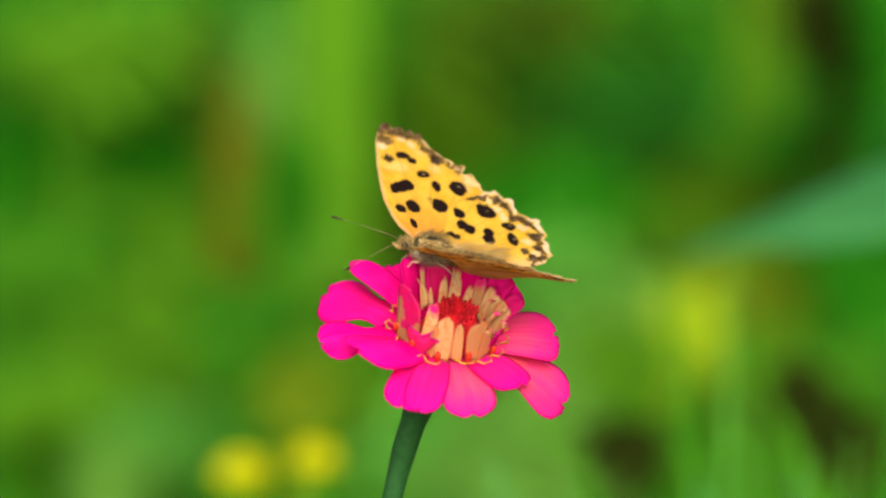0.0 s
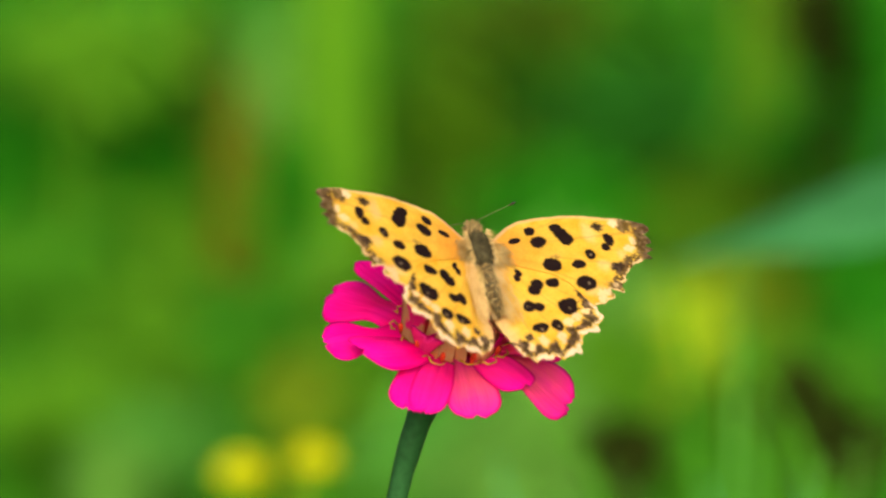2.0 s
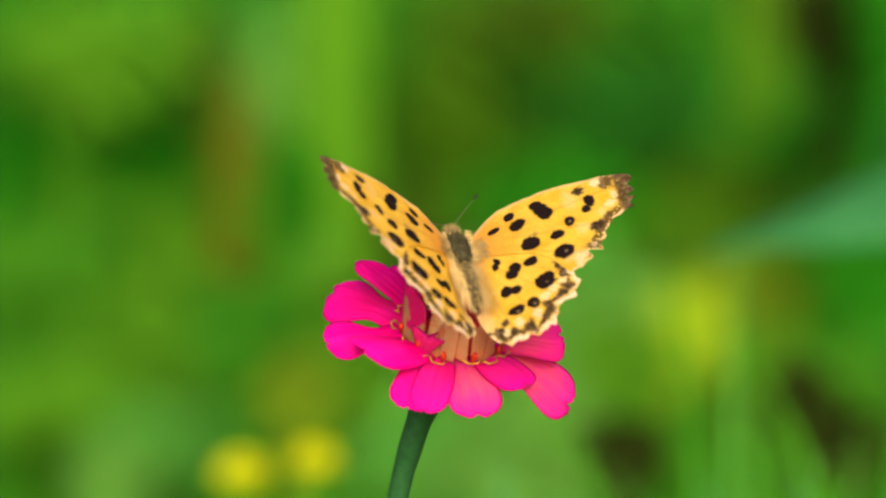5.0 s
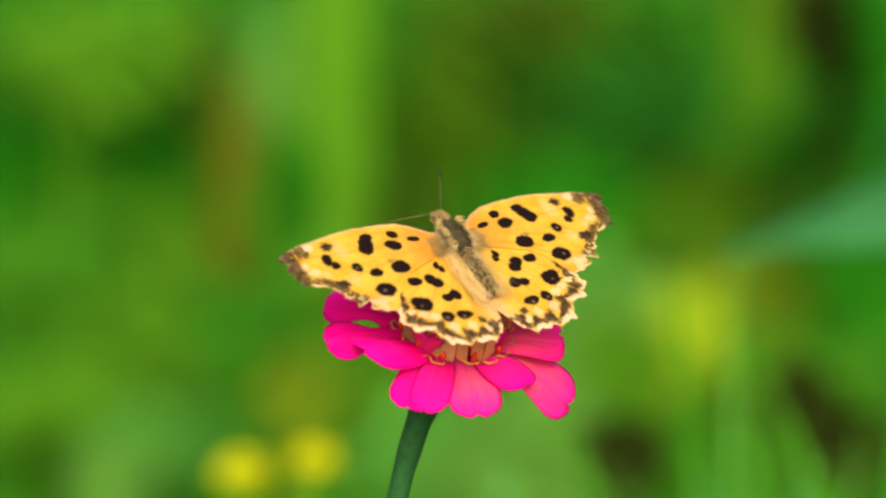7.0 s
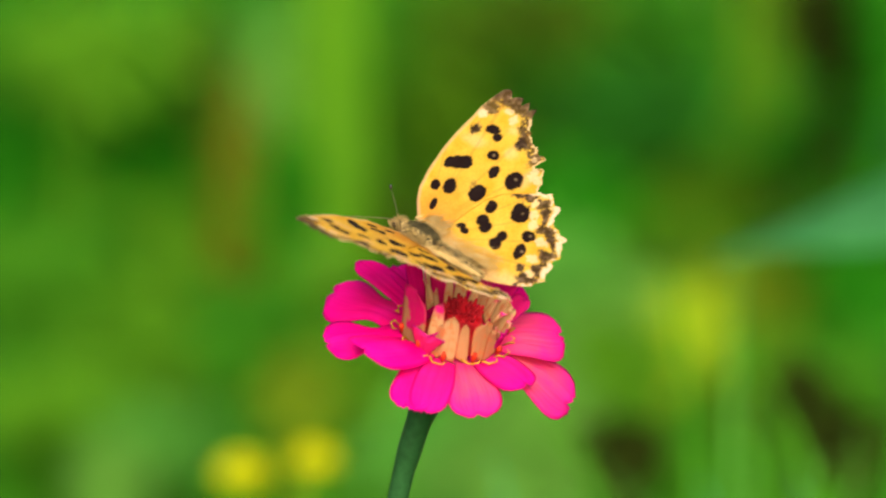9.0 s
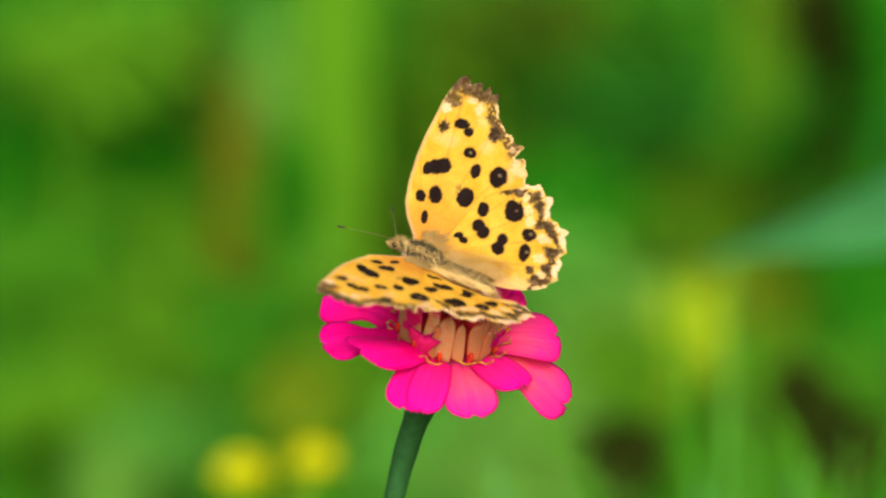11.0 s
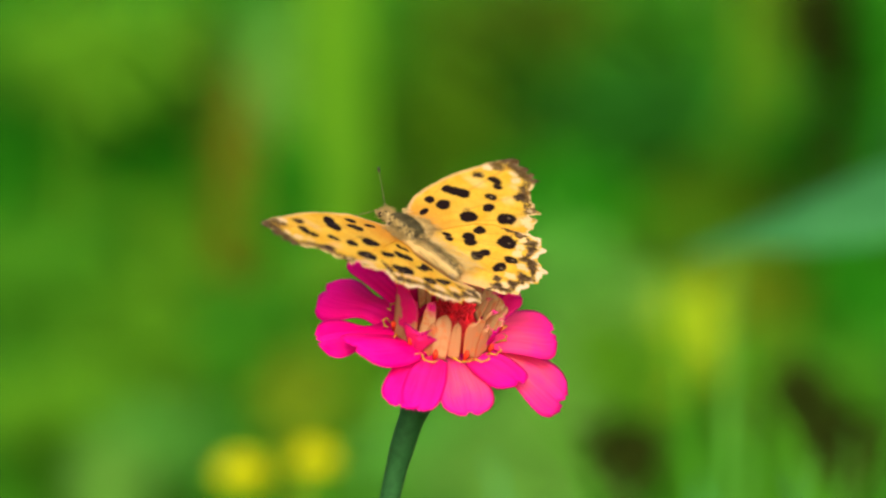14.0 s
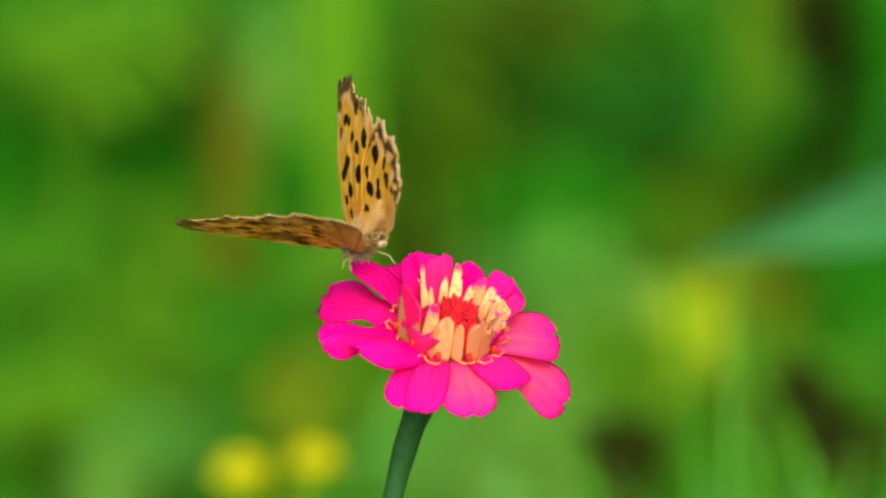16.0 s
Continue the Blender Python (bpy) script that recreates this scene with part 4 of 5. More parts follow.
def wing_hair(wing, side):
    """Long soft hairs along the body on the hindwing."""
    hind = next(c for c in wing.children if c.name.startswith("hindwing"))

    def along_body(r):
        u = 8 + 30 * r.random() ** 1.6
        v = -12 - 125 * r.random()
        return Vector((side * u, v, 1.0 + 3.0 * r.random())) * PX, Vector((side * 0.16, -1.0, 0.12)).normalized()
    part("hair", hairs(330, along_body, 4.2, 0.30, 11 + side, 0.055), FUR_TAN, hind, "long tan hairs")

    def at_root(r):
        return Vector((side * (14 + 34 * r.random()), -26 + 46 * r.random(), 3.0 + 3.0 * r.random())) * PX, Vector((side * 0.55, -0.9, 0.25)).normalized()
    part("hair", hairs(260, at_root, 2.6, 0.28, 31 + side, 0.085), FUR, wing, "olive-brown hairs at the wing's root")


def build_body():
    antennae = []
    bm = bmesh.new()
    lump(bm, (0, 0.2 * MM, 0.6 * MM), MM, (2.0, 3.5, 1.9), u=20, v=14, rough=0.08)
    thorax = part("thorax", bm, FUR_DARK, butterfly, "furry dark olive thorax")

    def on_thorax(r):
        a, b = r.uniform(0, 6.283), r.uniform(-0.9, 0.9)
        c = math.sqrt(1 - b * b)
        d = Vector((c * math.cos(a), b, c * math.sin(a)))
        return Vector((1.95 * d.x, 0.2 + 3.45 * d.y, 0.6 + 1.85 * d.z)) * MM, (d + Vector((0, -0.9, 0))).normalized()

    def on_back(r):
        p, d = on_thorax(r)
        return (Vector((p.x, p.y, 0.0012 - p.z)), Vector((d.x, d.y, -d.z))) if p.z < 0.0006 else (p, d)
    part("dark_fur", hairs(1500, on_back, 1.0, 0.24, 1, 0.08), FUR_DARK, thorax, "dark olive hairs")
    part("long_fur", hairs(60, on_thorax, 1.4, 0.35, 6, 0.07), FUR, thorax)

    def beside(r):
        p, d = on_thorax(r)
        return Vector((math.copysign(1.6 * MM, p.x), p.y, 0.0010 + 0.0016 * r.random())), Vector((math.copysign(0.9, p.x), -0.7, 0.25)).normalized()
    part("collar_fur", hairs(260, beside, 2.2, 0.45, 16, 0.07), FUR_TAN, thorax, "tan hairs between body and wings")

    def under_thorax(r):
        p, d = on_thorax(r)
        return (Vector((p.x, p.y, 0.0012 - p.z)) if p.z > 0.0010 else p), (Vector((d.x, d.y, -d.z)) if p.z > 0.0010 else d)
    part("side_fur", hairs(700, under_thorax, 1.6, 0.4, 2), FUR_PALE, thorax, "pale greyish hairs")
    bm = bmesh.new()
    pts = [(0, (-2.4 - 1.5 * k) * MM, (0.5 - 0.16 * k + 0.012 * k * k) * MM) for k in range(8)]
    tube(bm, pts, [(1.1, 1.15, 1.15, 1.1, 1.0, 0.8, 0.6, 0.22)[k] * MM for k in range(8)], 14)
    abdomen = part("abdomen", bm, FUR_BROWN, butterfly, "brown abdomen with paler rings")
    for k in range(1, 7):
        bm = bmesh.new()
        r = (1.15, 1.15, 1.1, 1.0, 0.8, 0.6)[k - 1] + 0.03
        y, z = pts[k][1], pts[k][2]
        tube(bm, [(0, y + 0.22 * MM, z + 0.02 * MM), (0, y - 0.22 * MM, z - 0.02 * MM)], [r * MM, r * MM], 14, cap=False)
        part("ring", bm, FUR_DARK, abdomen)

    bm = bmesh.new()
    lump(bm, (0, -11.6 * MM, -1.0 * MM), MM, (0.72, 0.8, 0.5), u=14, v=10, rough=0.12)
    part("abdomen_tip", bm, FUR_PALE, abdomen, "whitish tip of the abdomen")

    def on_abdomen(r):
        k = r.uniform(0, 6.6)
        a = r.uniform(0, 6.283)
        rad = 1.1 + 0.04 * math.sin(min(1, k / 3) * 1.57) - max(0, k - 3) * 0.17
        return Vector((rad * math.cos(a), -2.4 - 1.5 * k, 0.5 - 0.1 * k + rad * math.sin(a))) * MM, Vector((math.cos(a), -1.6, math.sin(a))).normalized()
    part("fur", hairs(340, on_abdomen, 1.3, 0.35, 3, 0.08), FUR_TAN, abdomen, "tan hairs")

    def upper(r):
        p, d = on_abdomen(r)
        return (Vector((p.x, p.y, 0.0006 - p.z)), Vector((d.x, d.y, -d.z))) if p.z < 0.0004 else (p, d)
    part("dark_fur", hairs(420, upper, 0.9, 0.3, 8, 0.08), FUR_DARK, abdomen, "dark olive hairs")

    def belly(r):
        p, d = on_abdomen(r)
        return (Vector((p.x, p.y, 0.0006 - p.z)), Vector((d.x, d.y, -d.z))) if p.z > 0.0002 else (p, d)
    part("side_fur", hairs(520, belly, 1.2, 0.3, 9), FUR, abdomen, "brown hairs")

    bm = bmesh.new()
    lump(bm, (0, 4.5 * MM, 0.7 * MM), MM, (1.2, 1.1, 1.1), u=14, v=10, rough=0.06)
    head = part("head", bm, FUR_DARK, butterfly)
    for side in (-1, 1):
        bm = bmesh.new()
        lump(bm, (0.98 * side * MM, 5.0 * MM, 0.8 * MM), MM, (0.45, 0.5, 0.52), u=12, v=8)
        part("eye", bm, EYE_BROWN, head, "dark rounded eye")
        bm = bmesh.new()
        tube(bm, [(0.4 * side * MM, 5.4 * MM, 0.2 * MM), (0.45 * side * MM, 6.2 * MM, 0.3 * MM), (0.42 * side * MM, 6.8 * MM, 0.6 * MM)], [0.42 * MM, 0.36 * MM, 0.12 * MM], 7)
        part("palp", bm, FUR, head)
        bm = bmesh.new()
        reach = [Vector((0, k * MM, -0.004 * k * k * MM)) for k in range(13)]
        tube(bm, reach[:12], [(0.056 - 0.002 * k) * MM for k in range(12)], 6)
        antenna = part("antenna", bm, HORN, butterfly, "thin antenna with a knobbed tip")
        antenna.location = Vector((0.4 * side, 5.5, 1.4)) * MM
        antennae.append(antenna)
        bm = bmesh.new()
        tube(bm, [reach[10].lerp(reach[12], f) for f in (0.0, 0.4, 0.8, 1.0)], [0.06 * MM, 0.17 * MM, 0.21 * MM, 0.08 * MM], 8)
        part("club", bm, EYE_BROWN, antenna, "dark knobbed tip")

    def on_head_top(r):
        a, b = r.uniform(0, 6.283), r.uniform(-0.4, 1)
        c = math.sqrt(1 - b * b)
        d = Vector((c * math.cos(a), c * math.sin(a), b))
        return Vector((1.15 * d.x, 4.5 + 1.05 * d.y, 0.7 + 1.05 * d.z)) * MM, (d + Vector((0, 0.6, 0))).normalized()
    part("fur", hairs(420, on_head_top, 1.1, 0.5, 4, 0.07), FUR, head)
    for side in (-1, 1):
        for y, reach, back, low in ((1.6, 2.6, 2.0, 0.6), (-0.6, 4.2, -3.4, 1.0)):
            bm = bmesh.new()
            tube(bm, [(1.0 * side * MM, y * MM, -0.8 * MM), (2.2 * side * MM, (y + 0.5 * back) * MM, -1.3 * MM), (reach * 0.8 * side * MM, (y + 0.9 * back) * MM, -2.2 * low * MM),
                      (reach * 0.85 * side * MM, (y + 1.1 * back) * MM, -3.3 * low * MM), (reach * 0.9 * side * MM, (y + 1.25 * back) * MM, -3.9 * low * MM)],
                 [0.16 * MM, 0.13 * MM, 0.10 * MM, 0.08 * MM, 0.06 * MM], 7)
            part("leg", bm, FUR_PALE, butterfly, "slender pale leg")
    return antennae


right_wing, left_wing = build_wing(False), build_wing(True)
wing_hair(right_wing, 1)
wing_hair(left_wing, -1)
left_antenna, right_antenna = build_body()


# ---------------------------------------------------------------- what moves
def motions():
    """The flower sways on its stalk; the butterfly turns about on it and fans its wings."""
    walk(zinnia, [(t, pose(*STALK_FOOT[:2], z, 0, lean, 0)) for t, z, lean in (
        (0, 0, -0.075), (0.5, 0, -0.049), (1, 0, -0.072), (1.5, 0, -0.045), (2, -0.00009, -0.011), (2.5, -0.00009, -0.023),
        (3, 0, -0.008), (3.5, 0, 0), (4, 0, 0), (6.5, 0, 0), (9, 0, 0), (11.5, -0.00009, -0.075),
        (12, 0.00018, -0.098), (12.5, 0.00018, -0.106), (13, 0.00018, -0.106), (13.5, 0.00045, -0.109), (14, 0.00027, -0.106), (14.5, -0.00027, -0.102),
        (15, -0.00027, -0.083), (15.5, -0.00027, -0.083), (16, 0, -0.068))])
    walk(reed, [(t, pose(0.165 + dx, 0.462, dz)) for t, dx, dz in (
        (0, 0.0025, 0.0008), (0.5, 0.0058, -0.0005), (1, 0.0025, -0.0019), (1.5, -0.0025, -0.0033), (2, 0.0008, -0.0011), (2.5, 0.0025, 0.0011), (3, -0.0025, 0.0033),
        (4, 0.0107, 0.0016), (6.5, 0.0090, 0.0010), (7, 0.0140, 0.0008), (7.5, 0.0156, 0.0006), (8, 0.0173, 0.0004), (8.5, 0.0123, 0.0002), (9, 0.0123, -0.0000),
        (11.5, 0.0058, -0.0014), (12, -0.0058, -0.0016), (12.5, -0.0074, -0.0041), (13, -0.0140, -0.0058), (13.5, -0.0099, -0.0033), (13.7, 0.0025, -0.0016), (14, 0.0041, 0.0008),
        (14.5, 0.0140, 0.0004), (15, 0.0123, -0.0000), (15.5, 0.0090, -0.0004), (16, 0.0058, -0.0008))])
    for tuft, most in zip(grass, (0.0045, 0.0055, 0.005, 0.004, 0.0045, 0.006)):
        x, y, _ = tuft.location
        walk(tuft, [(t, pose(x, y, 0, 0, math.degrees(most * k / 0.57), 0)) for t, k in (
            (0, -0.25), (0.5, 0), (1.5, 0), (2.2, 0.2), (3, 0.1), (4, 0), (6.5, 0), (9, 0), (11.5, -0.5), (12.5, -1), (13, -1.1), (13.6, -0.8), (14.3, 0), (15, 0.1), (16, 0))])
    walk(butterfly, [(t, pose(x, y, z, rx, ry, rz)) for t, x, y, z, rx, ry, rz in (
        (0, -0.00182, -0.00126, 0.69943, 14.9, 0.1, 103.9), (0.1, -0.00236, -0.00122, 0.69981, 11.8, 0.2, 90.1), (0.2, -0.00224, -0.00127, 0.70002, 12.7, 0.3, 88),
        (0.3, -0.00153, -0.0014, 0.70013, 14.3, 0.2, 87.5), (0.4, -0.00126, -0.00166, 0.69977, 13.6, 0, 74.1), (0.5, -0.00063, -0.00191, 0.69946, 15.3, -0.2, 72.4),
        (0.6, -0.00098, -0.00237, 0.69848, 13.3, -0.2, 72.5), (0.7, -0.00146, -0.0024, 0.69902, 15.3, -0.2, 77.9), (0.8, -0.00146, -0.0024, 0.69965, 15.6, -0.2, 77.6),
        (0.9, -0.00097, -0.00253, 0.69982, 16.3, -0.3, 76.9), (1, 0.00031, -0.00252, 0.70064, 15.6, -0.2, 67.5), (1.1, 0.00268, -0.00261, 0.70136, 13.5, 0, 60),
        (1.2, 0.00487, -0.00273, 0.70206, 15, 0.3, 57.9), (1.3, 0.00506, -0.00308, 0.70214, 18.9, 0.6, 51.6), (1.4, 0.00437, -0.00353, 0.70208, 22.6, 0.8, 40.4),
        (1.5, 0.0044, -0.00446, 0.70047, 31.6, 0.7, 30.7), (1.6, 0.00474, -0.0047, 0.70109, 21.1, 0.4, 23.5), (1.7, 0.00484, -0.00518, 0.70098, 27.8, -0.1, 18.7),
        (1.8, 0.00522, -0.00576, 0.70057, 28.2, -0.7, 16.9), (1.9, 0.00583, -0.00613, 0.7008, 28.5, -1.2, 15), (2, 0.00574, -0.00647, 0.70084, 36.1, -1.4, 16.4),
        (2.1, 0.00579, -0.00679, 0.70072, 32.2, -1.5, 14.1), (2.2, 0.00578, -0.00716, 0.70033, 33.8, -1.4, 13), (2.3, 0.00534, -0.00746, 0.70027, 34.2, -1.3, 11.3),
        (2.4, 0.00452, -0.0077, 0.70049, 29.4, -1.4, 9.4), (2.5, 0.00361, -0.00797, 0.70052, 24.2, -1.6, 14.3), (2.6, 0.00381, -0.00813, 0.7006, 23.9, -1.7, 11.2),
        (2.7, 0.00403, -0.00831, 0.70057, 23.2, -1.7, 13.5), (2.8, 0.00433, -0.00846, 0.70066, 23.5, -1.7, 9.3), (2.9, 0.00518, -0.00847, 0.70111, 21.3, -1.9, 8.8),
        (3, 0.00573, -0.00841, 0.70117, 25.3, -1.8, 5.1), (3.1, 0.00621, -0.00813, 0.7011, 26.7, -1.3, 3.2), (3.2, 0.00602, -0.00763, 0.70099, 27.3, -0.7, 1.5),
        (3.3, 0.00526, -0.00697, 0.70115, 24.1, -0.1, 6), (3.4, 0.00427, -0.00646, 0.70094, 28.1, 0.3, 6.8), (3.5, 0.00316, -0.00598, 0.70106, 28.3, 0.4, 8.7),
        (3.6, 0.00349, -0.00585, 0.70102, 27.6, 0, 12.9), (3.7, 0.00374, -0.00582, 0.70095, 27, -0.6, 14.2), (3.8, 0.00387, -0.00592, 0.70072, 26.7, -1.3, 15.4),
        (3.9, 0.00403, -0.00605, 0.70046, 28.4, -2, 15.5), (4, 0.00398, -0.00617, 0.70033, 28, -2.4, 15.3), (4.1, 0.00423, -0.00616, 0.70007, 25, -2.6, 13.4),
        (4.2, 0.00388, -0.00621, 0.69962, 25.9, -2.5, 7.6), (6.3, 0.00204, -0.00296, 0.70193, 28.2, -2.4, 33.9), (6.4, 0.00204, -0.00292, 0.70194, 26.1, -2.6, 34.2),
        (6.5, 0.00136, -0.0029, 0.7018, 28, -2.6, 33.4), (6.6, 0.0019, -0.00282, 0.70152, 27.1, -2.5, 32.9), (6.7, 0.0019, -0.0026, 0.70179, 24.2, -2.4, 32),
        (6.8, 0.00193, -0.00246, 0.70185, 24.2, -2.4, 31.7), (7, 0.00174, -0.00214, 0.70182, 29.4, -2.6, 33.7), (7.1, 0.00184, -0.002, 0.70172, 24, -2.6, 31.6),
        (7.2, 0.00149, -0.00188, 0.70148, 21.1, -2.5, 32.5), (7.3, 0.00134, -0.00178, 0.70123, 19, -2.5, 33.1), (7.4, 0.0011, -0.00175, 0.70088, 19.2, -2.7, 33.7),
        (7.5, 0.00049, -0.00172, 0.7005, 19.1, -2.8, 40), (7.6, 0.00019, -0.0017, 0.70088, 19.2, -2.5, 48.8), (7.7, -0.00024, -0.00174, 0.70094, 14.8, -2, 49.8),
        (7.8, -0.00016, -0.00185, 0.70087, 14.8, -1.5, 46.6), (7.9, 0.00007, -0.00202, 0.70063, 15.8, -1.2, 45.7), (8, 0.00028, -0.00222, 0.70006, 16.9, -1.2, 47.2),
        (8.1, 0.00048, -0.00189, 0.70054, 15.4, -1.2, 49.4), (8.2, 0.00048, -0.00157, 0.70078, 14.4, -1.4, 49.1), (8.3, 0.00054, -0.00121, 0.70112, 15.7, -1.8, 50.9),
        (8.4, -0.00036, -0.00108, 0.70077, 19.8, -2.2, 48.3), (8.5, -0.00087, -0.00091, 0.70093, 19.3, -2.5, 50.9), (8.6, -0.00035, -0.0011, 0.70064, 20, -2.5, 50),
        (8.7, -0.00052, -0.00135, 0.70051, 21.7, -2.5, 49.9), (8.8, -0.0016, -0.0016, 0.70054, 23.3, -2.8, 50), (8.9, -0.0024, -0.00174, 0.70097, 21.6, -3.3, 51.2),
        (9, -0.00351, -0.00172, 0.70179, 17.8, -3.7, 52.5), (9.1, -0.00319, -0.00152, 0.7028, 14.4, -3.8, 57.4), (9.2, -0.00352, -0.00158, 0.70266, 11.6, -3.8, 56.7),
        (11.3, -0.00313, -0.00505, 0.69948, 16.5, -1.2, 68.4), (11.4, -0.00339, -0.00495, 0.69998, 15.6, -1.3, 69.6), (11.5, -0.00408, -0.00496, 0.70001, 7.5, -1.4, 70.4),
        (11.6, -0.00366, -0.005, 0.69986, 2.9, -1.4, 68.8), (11.7, -0.00407, -0.00486, 0.7003, -3.7, -1.4, 71.5), (11.8, -0.00443, -0.0048, 0.70047, -3.9, -1.4, 75.8),
        (11.9, -0.00495, -0.00497, 0.69969, -0.7, -1.5, 80.2), (12, -0.00477, -0.00467, 0.70044, -0.5, -1.6, 77.1), (12.2, -0.00467, -0.00409, 0.70003, 8.5, -1.3, 92.7),
        (12.4, -0.0043, -0.00345, 0.69943, 11.2, -1.2, 92.2), (12.5, -0.00422, -0.0033, 0.69946, 8.1, -1.3, 97.5), (12.6, -0.00434, -0.00268, 0.70002, 8.2, -1.3, 92.7),
        (12.8, -0.00588, -0.00138, 0.69989, 8.3, -0.7, 81), (12.9, -0.00653, -0.00091, 0.69993, 9.5, -0.7, 76.1), (13, -0.00688, -0.00043, 0.70054, 7.9, -0.7, 76.2),
        (13.1, -0.00725, 0.00003, 0.70165, 8.5, -0.5, 70.9), (13.2, -0.00696, 0.0003, 0.70219, 13.2, -0.2, 62.5), (13.3, -0.00718, 0.00049, 0.70263, 16.3, 0.2, 60.4),
        (13.4, -0.00769, 0.00063, 0.70298, 22, 0.5, 59.3), (13.5, -0.00645, 0.00068, 0.70323, 21, 0.6, 57.4), (13.6, -0.00671, 0.0005, 0.70341, 19.4, 0.6, 57.3),
        (13.8, -0.00713, -0.00027, 0.70369, 16.6, -0.2, 54.8), (13.9, -0.00728, -0.00069, 0.70341, 19.2, -0.5, 54.8), (14, -0.00612, -0.00111, 0.70293, 20.6, -0.6, 47.2),
        (14.1, -0.00445, -0.00123, 0.7032, 18.3, -0.7, 43.1), (14.2, -0.00523, -0.00144, 0.70324, 5.2, -0.6, 44.9), (14.3, -0.00635, -0.00177, 0.70278, 0.4, -0.5, 39.5),
        (14.4, -0.00679, -0.00194, 0.70286, 2.8, -0.4, 41.3), (14.5, -0.00783, -0.00208, 0.70275, 2.6, -0.4, 41.4), (14.7, -0.0066, -0.00218, 0.70245, 0.7, -0.5, 42.5),
        (14.9, -0.00976, -0.00252, 0.70109, -4.1, -0.5, 51.6), (15, -0.01064, -0.00248, 0.70098, -6.5, -0.6, 55.5), (15.1, -0.01014, -0.0023, 0.70127, -8.5, -0.8, 55.1),
        (15.2, -0.00959, -0.0021, 0.70152, -8, -1, 53.3), (15.3, -0.00945, -0.00192, 0.70172, -6, -1.3, 50.9), (15.4, -0.00878, -0.00149, 0.70293, -3.1, -1.6, 43.7),
        (15.5, -0.00926, -0.00149, 0.70257, 4.7, -2, 39.2), (15.6, -0.00908, -0.00134, 0.70279, 8, -2.6, 35.3), (15.7, -0.0091, -0.001, 0.70359, 5.8, -3.3, 29.9),
        (15.8, -0.01045, -0.00099, 0.70316, 5.8, -3.9, 24.8), (15.9, -0.01191, -0.00094, 0.70281, -0.7, -4.1, 22.5), (16, -0.01326, -0.00145, 0.70048, -22.7, -3.7, 20.8))])
